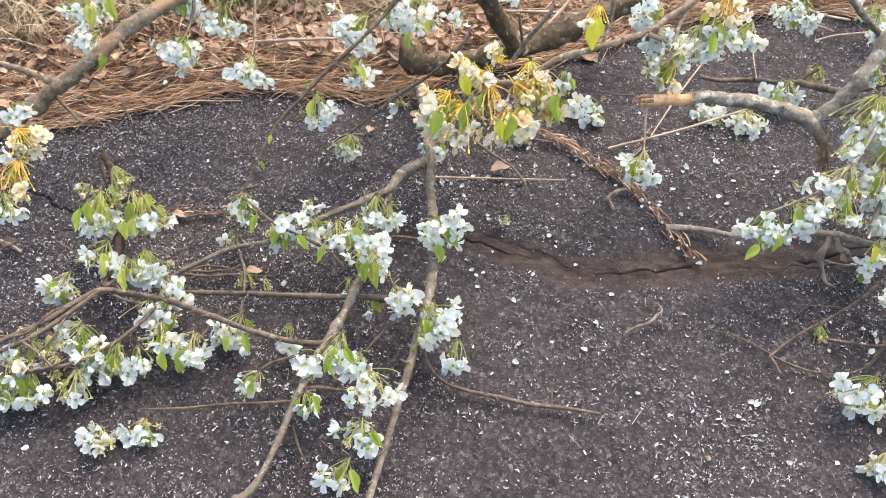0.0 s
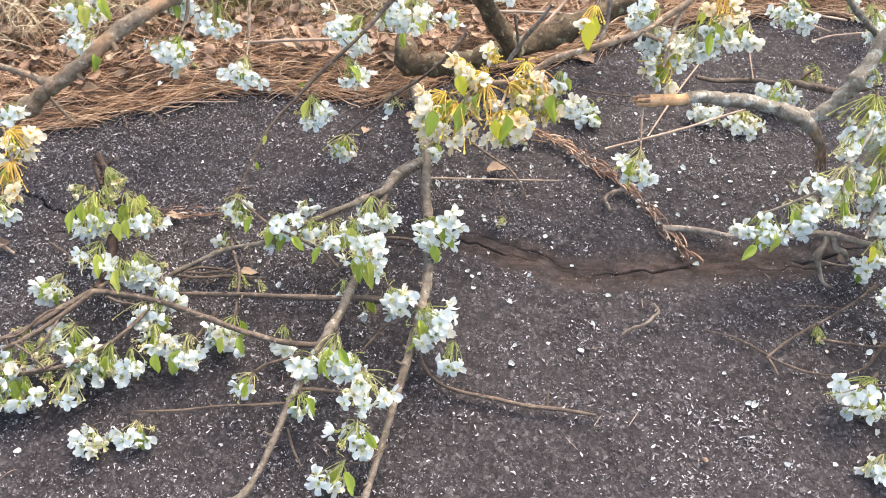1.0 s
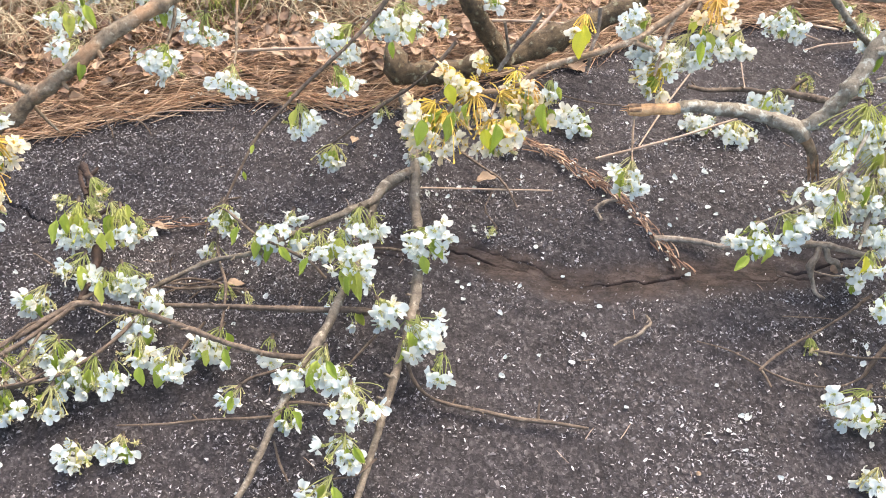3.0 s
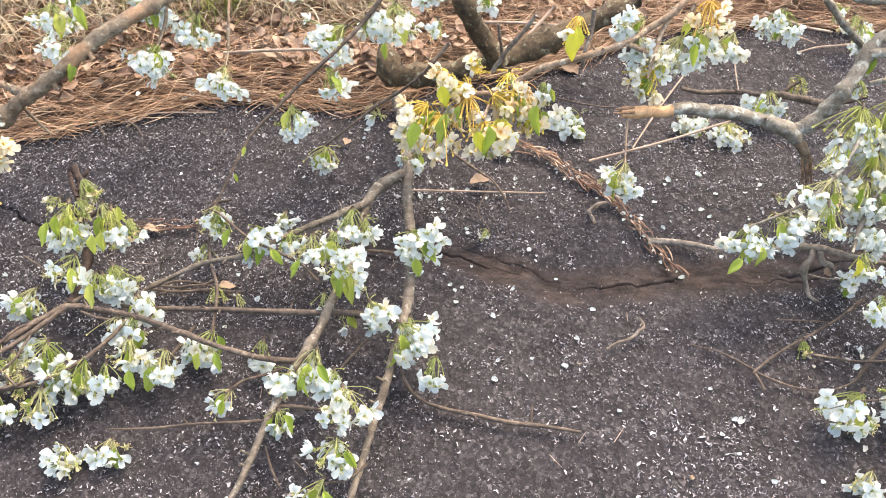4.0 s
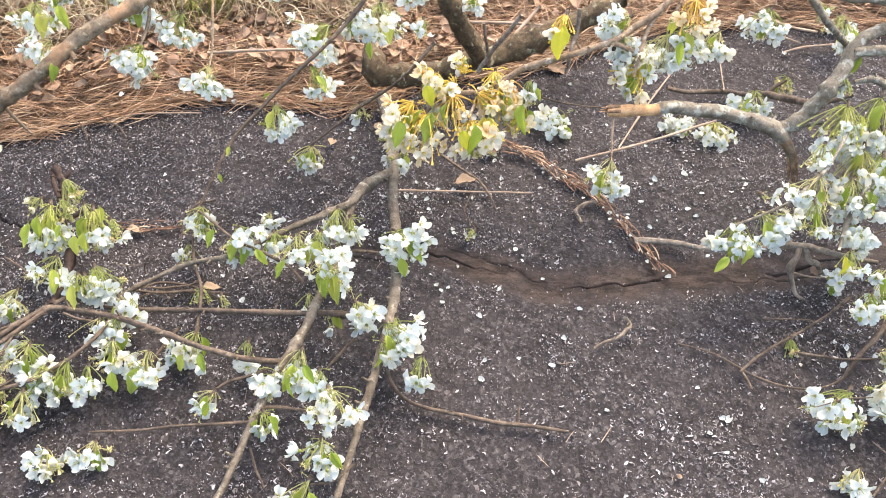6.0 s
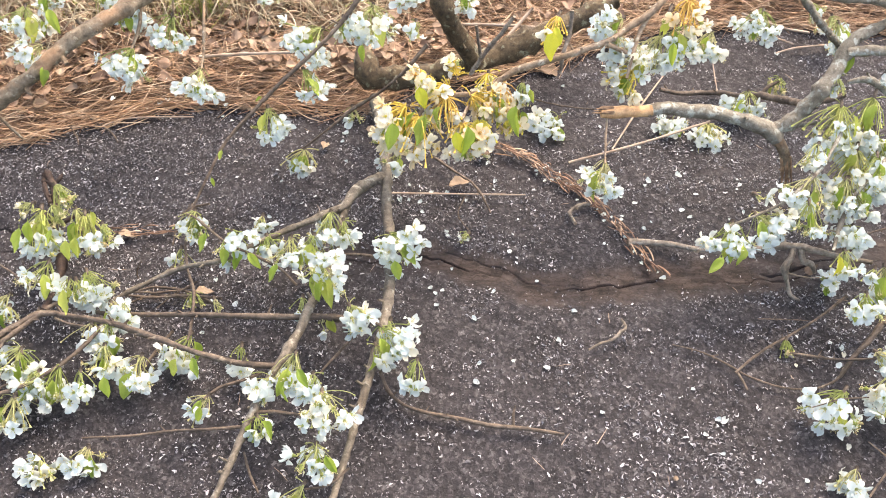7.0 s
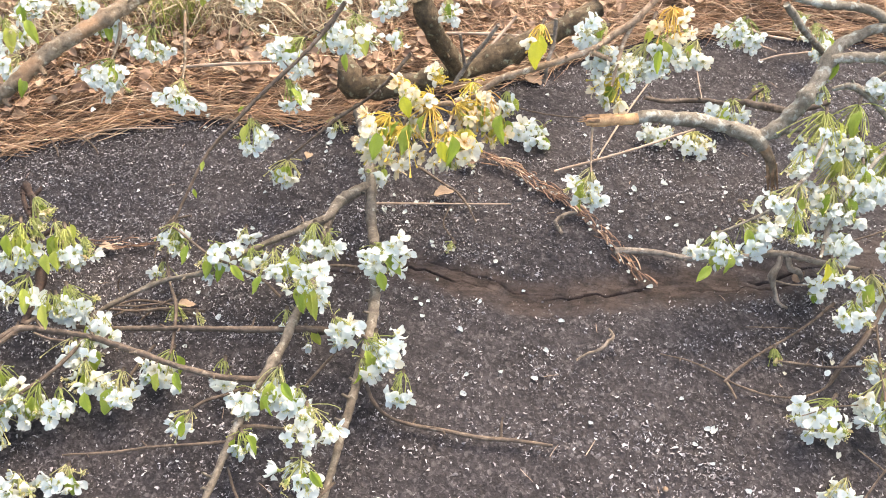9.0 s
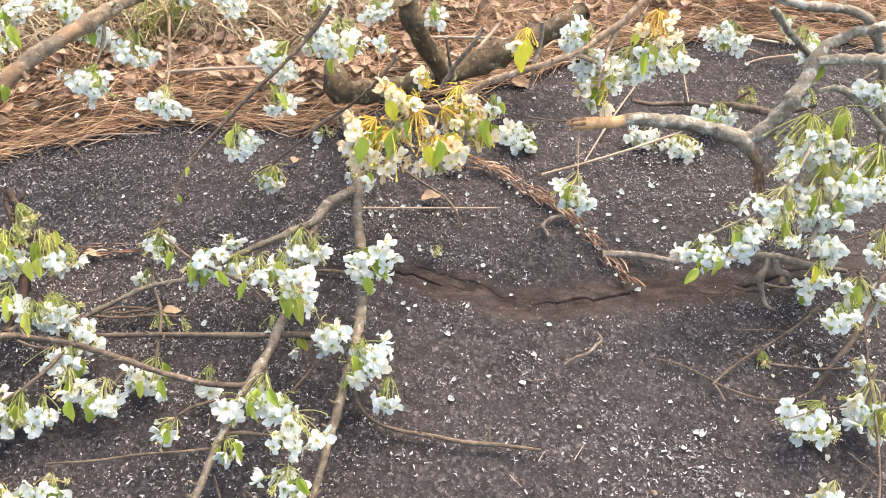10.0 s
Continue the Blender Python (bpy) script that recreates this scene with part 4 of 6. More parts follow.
stem(limb_e, 'twig', [(-0.156, 0.640, 0.050, 0.0019), (-0.178, 0.629, 0.050, 0.0021), (-0.198, 0.621, 0.050, 0.0024), (-0.212, 0.608, 0.048, 0.0021)])
stem(limb_e, 'twig', [(-0.129, 0.755, 0.060, 0.0020), (-0.150, 0.772, 0.070, 0.0020), (-0.183, 0.785, 0.080, 0.0020), (-0.212, 0.801, 0.081, 0.0020), (-0.253, 0.847, 0.074, 0.0017), (-0.273, 0.863, 0.068, 0.0014)])
stem(limb_e, 'twig', [(-0.113, 0.587, 0.050, 0.0018), (-0.097, 0.577, 0.055, 0.0018)])
stem(limb_e, 'twig', [(-0.061, 0.538, 0.030, 0.0018), (-0.080, 0.519, 0.030, 0.0017), (-0.103, 0.514, 0.030, 0.0014)])
stem(limb_e, 'twig', [(-0.274, 0.911, 0.037, 0.0022), (-0.272, 0.849, 0.037, 0.0021), (-0.261, 0.799, 0.039, 0.0020), (-0.246, 0.756, 0.046, 0.0023), (-0.241, 0.704, 0.047, 0.0022), (-0.243, 0.691, 0.042, 0.0016)])
stem(limb_e, 'twig', [(-0.221, 0.772, 0.018, 0.0020), (-0.264, 0.779, 0.015, 0.0024), (-0.300, 0.781, 0.009, 0.0021), (-0.336, 0.786, 0.007, 0.0017)])
stem(limb_e, 'twig', [(-0.228, 0.767, 0.013, 0.0017), (-0.266, 0.789, 0.011, 0.0021), (-0.304, 0.799, 0.007, 0.0017), (-0.324, 0.796, 0.004, 0.0014)])
stem(limb_e, 'twig', [(-0.267, 0.719, 0.023, 0.0020), (-0.280, 0.695, 0.021, 0.0023), (-0.291, 0.666, 0.020, 0.0019)])
stem(limb_e, 'dead_spur', [(-0.402, 0.720, 0.055, 0.0042), (-0.402, 0.759, 0.048, 0.0046), (-0.406, 0.801, 0.042, 0.0053), (-0.415, 0.835, 0.047, 0.0047), (-0.427, 0.875, 0.053, 0.0041), (-0.435, 0.902, 0.061, 0.0048), (-0.443, 0.923, 0.069, 0.0031)])
stem(limb_e, 'twig', [(-0.475, 0.644, 0.055, 0.0019), (-0.451, 0.628, 0.055, 0.0018), (-0.429, 0.610, 0.052, 0.0015)])
stem(limb_e, 'twig', [(-0.433, 0.676, 0.055, 0.0019), (-0.440, 0.644, 0.055, 0.0019), (-0.455, 0.621, 0.052, 0.0013)])
stem(limb_e, 'twig', [(-0.419, 0.693, 0.055, 0.0016), (-0.447, 0.683, 0.058, 0.0019), (-0.470, 0.650, 0.058, 0.0019), (-0.501, 0.648, 0.055, 0.0019)])
stem(limb_e, 'twig', [(-0.492, 0.616, 0.050, 0.0016), (-0.464, 0.606, 0.050, 0.0018), (-0.434, 0.611, 0.051, 0.0018), (-0.414, 0.624, 0.052, 0.0013)])
stem(limb_e, 'twig', [(-0.389, 0.713, 0.052, 0.0019), (-0.372, 0.706, 0.050, 0.0019), (-0.351, 0.705, 0.047, 0.0013)])
stem(limb_e, 'dead_spur', [(-0.434, 0.905, 0.062, 0.0034), (-0.439, 0.914, 0.066, 0.0055), (-0.442, 0.919, 0.068, 0.0042), (-0.446, 0.926, 0.071, 0.0056), (-0.451, 0.934, 0.072, 0.0025)])
stem(limb_e, 'dead_spur', [(-0.438, 0.916, 0.066, 0.0028), (-0.432, 0.922, 0.068, 0.0031), (-0.430, 0.928, 0.070, 0.0018)])
single_leaf(limb_e, (-0.438, 0.793, 0.094), 0.031, -92, 'green')
single_leaf(limb_e, (-0.383, 0.779, 0.091), 0.027, -85, 'green')
single_leaf(limb_e, (-0.406, 0.801, 0.091), 0.018, -95, 'green')
single_leaf(limb_e, (-0.365, 0.829, 0.091), 0.021, -70, 'green')
stem(limb_e, 'dead_spur', [(-0.421, 0.847, 0.050, 0.0030), (-0.434, 0.869, 0.053, 0.0027), (-0.451, 0.884, 0.055, 0.0021)])
stem(limb_e, 'dead_spur', [(-0.422, 0.857, 0.050, 0.0030), (-0.407, 0.870, 0.053, 0.0027), (-0.390, 0.877, 0.055, 0.0021)])
stem(limb_e, 'dead_spur', [(-0.436, 0.886, 0.061, 0.0031), (-0.446, 0.906, 0.066, 0.0031), (-0.453, 0.929, 0.069, 0.0028)])
stem(limb_e, 'twig', [(-0.082, 0.842, 0.020, 0.0021), (-0.061, 0.841, 0.020, 0.0025), (-0.036, 0.836, 0.020, 0.0021)])
blossom(limb_e, (-0.442, 0.857, 0.088), (-0.010, -0.006, -0.006), 0.025, 0, 'spent')
blossom(limb_e, (-0.355, 0.826, 0.085), (0.007, -0.012, -0.012), 0.025, 0, 'spent')
blossom(limb_e, (-0.424, 0.841, 0.085), (-0.007, -0.008, -0.007), 0.029, 0, 'spent')
blossom(limb_e, (-0.390, 0.848, 0.088), (0.005, -0.015, -0.014), 0.029, 0, 'spent')
blossom(limb_e, (-0.421, 0.883, 0.094), (0.013, -0.014, -0.013), 0.044, 0, 'spent')
blossom(limb_e, (-0.430, 0.853, 0.088), (0.002, -0.033, -0.032), 0.062, 2, 'tufted')
blossom(limb_e, (-0.380, 0.846, 0.085), (0.010, -0.027, -0.026), 0.052, 2, 'tufted')
blossom(limb_e, (-0.419, 0.853, 0.088), (0.010, -0.011, -0.011), 0.031, 0, 'spent')
blossom(limb_e, (-0.407, 0.779, 0.072), (-0.006, -0.018, -0.017), 0.054, 0)
blossom(limb_e, (-0.365, 0.771, 0.066), (0.011, -0.020, -0.019), 0.053, 2)
blossom(limb_e, (-0.379, 0.755, 0.069), (-0.003, -0.011, -0.010), 0.031, 1)
blossom(limb_e, (-0.446, 0.744, 0.055), (-0.014, -0.016, -0.015), 0.040, 1)
blossom(limb_e, (-0.333, 0.737, 0.051), (0.006, -0.008, -0.007), 0.033, 0)
blossom(limb_e, (-0.413, 0.671, 0.052), (-0.012, -0.014, -0.013), 0.053, 0)
blossom(limb_e, (-0.368, 0.650, 0.050), (-0.008, -0.020, -0.018), 0.059, 1)
blossom(limb_e, (-0.388, 0.642, 0.050), (-0.009, -0.013, -0.012), 0.035, 0)
blossom(limb_e, (-0.348, 0.708, 0.050), (0.005, -0.012, -0.011), 0.041, 0)
blossom(limb_e, (-0.326, 0.674, 0.053), (0.000, -0.016, -0.015), 0.048, 1)
blossom(limb_e, (-0.286, 0.664, 0.049), (-0.007, -0.018, -0.017), 0.048, 0)
blossom(limb_e, (-0.476, 0.644, 0.050), (-0.009, -0.013, -0.012), 0.035, 1)
blossom(limb_e, (-0.462, 0.616, 0.047), (-0.011, -0.021, -0.020), 0.052, 2)
blossom(limb_e, (-0.405, 0.612, 0.047), (-0.004, -0.018, -0.017), 0.049, 1)
blossom(limb_e, (-0.375, 0.561, 0.017), (0.001, -0.013, -0.012), 0.045, 0)
blossom(limb_e, (-0.328, 0.571, 0.017), (0.000, -0.013, -0.012), 0.043, 1)
blossom(limb_e, (-0.445, 0.652, 0.055), (0.003, -0.012, -0.012), 0.018, 0, 'spent')
blossom(limb_e, (-0.240, 0.699, 0.043), (-0.012, -0.021, -0.019), 0.050, 2)
blossom(limb_e, (-0.183, 0.682, 0.045), (-0.003, -0.020, -0.018), 0.028, 0)
blossom(limb_e, (-0.208, 0.612, 0.049), (-0.009, -0.014, -0.013), 0.029, 1)
blossom(limb_e, (-0.258, 0.863, 0.072), (-0.005, -0.016, -0.015), 0.048, 1)
blossom(limb_e, (-0.275, 0.835, 0.037), (-0.003, -0.011, -0.010), 0.029, 0)
blossom(limb_e, (-0.255, 0.856, 0.069), (0.000, -0.015, -0.015), 0.027, 0, 'spent')
blossom(limb_e, (-0.206, 0.816, 0.083), (0.008, -0.012, -0.011), 0.060, 2)
blossom(limb_e, (-0.176, 0.852, 0.075), (-0.003, -0.009, -0.009), 0.028, 0)
blossom(limb_e, (-0.138, 0.806, 0.085), (-0.001, -0.015, -0.014), 0.053, 1)
blossom(limb_e, (-0.095, 0.843, 0.090), (-0.004, -0.019, -0.018), 0.061, 0)
blossom(limb_e, (-0.112, 0.810, 0.085), (-0.003, -0.015, -0.015), 0.040, 0)
blossom(limb_e, (-0.103, 0.764, 0.090), (0.007, -0.026, 0.003), 0.057, 2)
blossom(limb_e, (-0.121, 0.738, 0.060), (-0.003, -0.014, -0.014), 0.026, 0)
blossom(limb_e, (-0.100, 0.721, 0.050), (0.002, -0.013, -0.012), 0.017, 1)
blossom(limb_e, (-0.028, 0.814, 0.085), (0.016, -0.028, 0.001), 0.062, 1)
blossom(limb_e, (-0.068, 0.717, 0.070), (0.010, -0.011, -0.010), 0.047, 0)
blossom(limb_e, (-0.035, 0.689, 0.070), (0.022, -0.014, -0.014), 0.057, 1)
blossom(limb_e, (-0.038, 0.669, 0.060), (0.010, -0.011, -0.011), 0.031, 1)
blossom(limb_e, (0.006, 0.650, 0.060), (-0.004, -0.019, -0.018), 0.033, 0)
blossom(limb_e, (-0.023, 0.701, 0.065), (-0.003, -0.015, -0.015), 0.032, 0)
blossom(limb_e, (-0.144, 0.631, 0.055), (-0.015, -0.009, -0.009), 0.040, 0)
blossom(limb_e, (-0.120, 0.651, 0.070), (-0.003, -0.021, -0.020), 0.053, 2)
blossom(limb_e, (-0.089, 0.599, 0.075), (0.003, -0.030, -0.000), 0.061, 0)
blossom(limb_e, (-0.100, 0.624, 0.070), (0.000, -0.013, -0.012), 0.036, 0)
blossom(limb_e, (-0.092, 0.546, 0.060), (-0.005, -0.013, -0.012), 0.048, 1)
blossom(limb_e, (-0.155, 0.586, 0.050), (0.006, -0.011, -0.010), 0.031, 1)
blossom(limb_e, (-0.102, 0.512, 0.045), (-0.013, -0.017, -0.016), 0.044, 2)
blossom(limb_e, (-0.222, 0.747, 0.046), (0.005, -0.009, -0.008), 0.021, 0)
blossom(limb_e, (-0.247, 0.760, 0.042), (0.003, -0.009, -0.008), 0.026, 0, 'spent')
blossom(limb_e, (-0.017, 0.967, 0.080), (-0.009, -0.016, -0.015), 0.040, 1)
blossom(limb_e, (-0.461, 0.663, 0.055), (-0.012, -0.007, -0.006), 0.024, 0, 'spent')
blossom(limb_e, (-0.327, 0.708, 0.052), (-0.005, -0.015, -0.014), 0.041, 0)
blossom(limb_e, (-0.413, 0.668, 0.051), (0.011, -0.016, -0.015), 0.036, 0)
blossom(limb_e, (-0.462, 0.644, 0.052), (0.010, -0.011, -0.010), 0.038, 0, 'spent')
blossom(limb_e, (-0.479, 0.616, 0.050), (0.012, -0.008, -0.008), 0.035, 1)
blossom(limb_e, (-0.453, 0.610, 0.048), (0.006, -0.021, -0.020), 0.035, 1)
blossom(limb_e, (-0.320, 0.736, 0.054), (0.000, -0.015, -0.015), 0.035, 0)
blossom(limb_e, (-0.373, 0.757, 0.066), (0.006, -0.010, -0.010), 0.037, 1)
blossom(limb_e, (-0.441, 0.727, 0.055), (-0.001, -0.009, -0.008), 0.031, 0)
blossom(limb_e, (-0.345, 0.643, 0.050), (0.000, -0.017, -0.016), 0.033, 0)
blossom(limb_e, (-0.427, 0.626, 0.050), (-0.006, -0.012, -0.012), 0.029, 0, 'spent')
blossom(limb_e, (-0.481, 0.600, 0.047), (-0.001, -0.017, -0.016), 0.040, 1)
blossom(limb_e, (-0.080, 0.834, 0.085), (0.000, -0.016, -0.015), 0.038, 0)
blossom(limb_e, (-0.166, 0.811, 0.082), (0.004, -0.010, -0.009), 0.038, 0)
single_leaf(limb_e, (-0.434, 0.808, 0.090), 0.030, -93, 'green')
single_leaf(limb_e, (-0.377, 0.789, 0.085), 0.027, -88, 'green')
single_leaf(limb_e, (-0.368, 0.710, 0.085), 0.030, -75, 'green')
single_leaf(limb_e, (-0.234, 0.796, 0.088), 0.025, -98, 'green')
single_leaf(limb_e, (-0.173, 0.755, 0.100), 0.026, -55, 'green')
single_leaf(limb_e, (-0.148, 0.740, 0.098), 0.024, -105, 'green')
single_leaf(limb_e, (-0.100, 0.719, 0.090), 0.025, -100, 'green')
single_leaf(limb_e, (-0.089, 0.721, 0.092), 0.027, -65, 'green')
single_leaf(limb_e, (-0.017, 0.761, 0.080), 0.026, -75, 'green')
single_leaf(limb_e, (-0.224, 0.642, 0.060), 0.024, -70, 'green')
single_leaf(limb_e, (-0.246, 0.640, 0.060), 0.023, -100, 'green')
single_leaf(limb_e, (-0.109, 0.609, 0.085), 0.024, -60, 'green')
single_leaf(limb_e, (-0.128, 0.596, 0.080), 0.025, -100, 'green')
single_leaf(limb_e, (-0.075, 0.514, 0.075), 0.027, -60, 'green')
single_leaf(limb_e, (-0.097, 0.480, 0.055), 0.028, -80, 'green')
single_leaf(limb_e, (-0.141, 0.564, 0.060), 0.026, -55, 'green')
single_leaf(limb_e, (-0.211, 0.581, 0.060), 0.023, -100, 'green')
single_leaf(limb_e, (-0.305, 0.604, 0.075), 0.026, -80, 'green')
limb_n = thing("blossom_twig", "slender pear twig carrying a dense blossom mass tinted as sunlit", "twig", "fallen branches", M_TAN)
stem(limb_n, 'twig', [(0.307, 1.028, 0.280, 0.0047), (0.277, 1.004, 0.260, 0.0050), (0.251, 0.994, 0.245, 0.0051), (0.227, 0.981, 0.235, 0.0047), (0.174, 0.970, 0.220, 0.0047), (0.129, 0.975, 0.200, 0.0048), (0.103, 0.971, 0.185, 0.0045), (0.081, 0.961, 0.175, 0.0041), (0.066, 0.963, 0.170, 0.0035), (0.035, 0.966, 0.165, 0.0028), (-0.007, 0.947, 0.160, 0.0021)])
stem(limb_n, 'twig', [(0.071, 0.965, 0.170, 0.0028), (0.065, 0.948, 0.165, 0.0028), (0.058, 0.927, 0.160, 0.0024)])
stem(limb_n, 'twig', [(0.223, 0.975, 0.235, 0.0040), (0.253, 0.981, 0.220, 0.0034), (0.268, 1.010, 0.220, 0.0035)])
stem(limb_n, 'twig', [(0.277, 1.004, 0.260, 0.0030), (0.265, 0.993, 0.240, 0.0034), (0.255, 0.969, 0.220, 0.0030), (0.250, 0.957, 0.200, 0.0024)])
stem(limb_n, 'twig', [(0.229, 0.931, 0.160, 0.0017), (0.227, 0.912, 0.145, 0.0017), (0.225, 0.885, 0.130, 0.0014)])
# these clusters get the painted sunlight tint; no lamp lights them apart
blossom(limb_n, (-0.014, 0.938, 0.150), (-0.019, -0.016, -0.015), 0.050, 1, 'sunlit')
blossom(limb_n, (-0.007, 0.946, 0.165), (-0.020, -0.012, -0.011), 0.052, 1, 'sunlit')
blossom(limb_n, (0.017, 0.952, 0.165), (-0.024, -0.030, -0.028), 0.076, 2, 'sunlit')
blossom(limb_n, (0.040, 0.958, 0.170), (-0.006, -0.020, -0.019), 0.064, 1, 'sunlit')
blossom(limb_n, (0.068, 0.952, 0.175), (0.017, -0.005, -0.005), 0.055, 0, 'sunlit')
blossom(limb_n, (0.104, 0.974, 0.180), (0.006, -0.020, -0.019), 0.049, 0, 'sunlit')
blossom(limb_n, (0.058, 0.927, 0.160), (0.004, -0.024, -0.022), 0.063, 2, 'sunlit')
blossom(limb_n, (0.078, 0.921, 0.165), (0.000, -0.015, -0.014), 0.041, 1, 'sunlit')
blossom(limb_n, (0.017, 0.987, 0.180), (-0.007, -0.005, -0.005), 0.038, 0, 'sunlit')
blossom(limb_n, (0.052, 0.985, 0.180), (-0.004, 0.010, 0.009), 0.031, 0, 'sunlit')
blossom(limb_n, (0.090, 0.985, 0.185), (0.000, -0.013, -0.012), 0.049, 0, 'sunlit')
blossom(limb_n, (0.125, 0.962, 0.160), (-0.005, -0.023, -0.022), 0.039, 2, 'sunlit')
blossom(limb_n, (0.097, 0.971, 0.178), (-0.001, -0.021, -0.020), 0.054, 0, 'sunlit')
blossom(limb_n, (0.131, 0.975, 0.180), (0.000, -0.013, -0.012), 0.035, 0)
blossom(limb_n, (0.041, 0.964, 0.178), (-0.014, -0.003, -0.002), 0.039, 0, 'sunlit')
blossom(limb_n, (0.176, 1.040, 0.235), (-0.010, -0.023, -0.022), 0.031, 0, 'sunlit')
blossom(limb_n, (0.245, 1.007, 0.250), (-0.017, -0.008, -0.007), 0.054, 0)
blossom(limb_n, (0.238, 1.007, 0.230), (0.007, -0.015, -0.014), 0.041, 1)
blossom(limb_n, (0.263, 0.998, 0.220), (-0.006, -0.018, -0.016), 0.058, 0)
blossom(limb_n, (0.262, 0.972, 0.200), (-0.011, -0.014, -0.013), 0.050, 2, 'sunlit')
blossom(limb_n, (0.321, 1.080, 0.220), (-0.024, -0.047, -0.044), 0.057, 1)
blossom(limb_n, (0.317, 1.048, 0.220), (0.001, -0.031, -0.029), 0.063, 2)
blossom(limb_n, (0.330, 1.046, 0.250), (0.000, -0.018, -0.017), 0.062, 0, 'sunlit')
blossom(limb_n, (0.371, 1.055, 0.200), (-0.008, -0.020, -0.019), 0.052, 1)
blossom(limb_n, (0.226, 0.891, 0.130), (-0.006, -0.019, -0.018), 0.055, 1)
blossom(limb_n, (0.499, 1.234, 0.120), (-0.009, -0.021, -0.020), 0.069, 0)
single_leaf(limb_n, (0.061, 0.875, 0.172), 0.041, -95, 'green')
single_leaf(limb_n, (0.051, 0.875, 0.170), 0.028, -80, 'yellow')
single_leaf(limb_n, (0.117, 0.916, 0.170), 0.040, -97, 'green')
single_leaf(limb_n, (-0.024, 0.888, 0.168), 0.036, -93, 'green')
single_leaf(limb_n, (0.010, 0.944, 0.180), 0.030, -75, 'yellow')
single_leaf(limb_n, (0.298, 0.957, 0.235), 0.030, -92, 'green')
single_leaf(limb_n, (0.159, 0.971, 0.235), 0.037, -100, 'yellow')
single_leaf(limb_n, (0.167, 0.986, 0.235), 0.034, -80, 'yellow')
limb_p = thing("broken_branch", "lichen-grey pear branch snapped off to raw wood", "branch", "fallen branches", M_LICHEN)
stem(limb_p, 'limb', [(0.276, 0.939, 0.165, 0.0082), (0.299, 0.946, 0.165, 0.0083), (0.325, 0.949, 0.160, 0.0086), (0.370, 0.954, 0.150, 0.0092), (0.410, 0.950, 0.140, 0.0101), (0.432, 0.948, 0.131, 0.0118), (0.446, 0.944, 0.120, 0.0102)])
stem(limb_p, 'stub', [(0.443, 0.949, 0.123, 0.0090), (0.452, 0.942, 0.113, 0.0082), (0.458, 0.936, 0.101, 0.0066), (0.463, 0.929, 0.087, 0.0044), (0.465, 0.924, 0.076, 0.0028)])
stem(limb_p, 'limb', [(0.438, 0.950, 0.130, 0.0093), (0.456, 0.953, 0.138, 0.0099), (0.474, 0.959, 0.155, 0.0098), (0.490, 0.968, 0.175, 0.0100), (0.506, 0.983, 0.190, 0.0100), (0.519, 1.000, 0.205, 0.0098), (0.532, 1.013, 0.220, 0.0081), (0.558, 1.022, 0.230, 0.0071), (0.582, 1.021, 0.240, 0.0065), (0.632, 1.018, 0.250, 0.0059)])
stem(limb_p, 'limb', [(0.520, 0.997, 0.210, 0.0070), (0.547, 0.995, 0.215, 0.0070), (0.590, 0.985, 0.220, 0.0069), (0.642, 0.978, 0.220, 0.0064)])
stem(limb_p, 'limb', [(0.445, 1.033, 0.280, 0.0047), (0.492, 1.025, 0.270, 0.0053), (0.546, 1.034, 0.260, 0.0059), (0.578, 1.030, 0.250, 0.0065), (0.602, 1.028, 0.220, 0.0066), (0.616, 1.014, 0.180, 0.0067), (0.628, 0.990, 0.120, 0.0068), (0.639, 0.961, 0.070, 0.0063)])
stem(limb_p, 'broken_end', [(0.222, 0.937, 0.165, 0.0075), (0.233, 0.937, 0.165, 0.0079), (0.260, 0.938, 0.165, 0.0081), (0.282, 0.940, 0.165, 0.0081)], 'raw orange splintered wood')
for dx, dz, r, more in ((-0.004, 0.0, 0.0024, 0.010), (0.0, 0.004, 0.0028, 0.016), (0.003, -0.003, 0.0020, 0.006), (0.006, 0.002, 0.0016, 0.012)):
    stem(limb_p, 'splinter', [(0.458 + dx, 0.934, 0.099 + dz, r), (0.461 + dx, 0.926, 0.084 + dz, r), (0.463 + dx * 1.3, 0.921 - more * 0.3, 0.074 - more * 0.4, r * 0.5)], 'torn brown wood fibres')
for dy, dz, r, more in ((-0.005, 0.003, 0.0024, 0.002), (0.0, 0.005, 0.0028, 0.004), (0.005, 0.003, 0.0022, 0.001), (0.003, -0.002, 0.0024, 0.003)):
    stem(limb_p, 'splinter', [(0.236, 0.936 + dy, 0.166 + dz, r), (0.225, 0.936 + dy, 0.166 + dz, r), (0.223 - more, 0.936 + dy * 1.2, 0.166 + dz, r * 0.4)], 'torn brown wood fibres')
stem(limb_p, 'twig', [(0.445, 0.952, 0.130, 0.0035), (0.468, 0.952, 0.135, 0.0032), (0.491, 0.952, 0.140, 0.0028)])
stem(limb_p, 'twig', [(0.507, 1.137, 0.200, 0.0052), (0.543, 1.139, 0.160, 0.0054), (0.581, 1.152, 0.120, 0.0047), (0.605, 1.141, 0.100, 0.0043)])
stem(limb_p, 'twig', [(0.547, 1.021, 0.150, 0.0032), (0.567, 1.013, 0.160, 0.0049), (0.579, 0.995, 0.160, 0.0045), (0.590, 0.973, 0.155, 0.0044), (0.599, 0.952, 0.150, 0.0051), (0.614, 0.937, 0.140, 0.0048)])
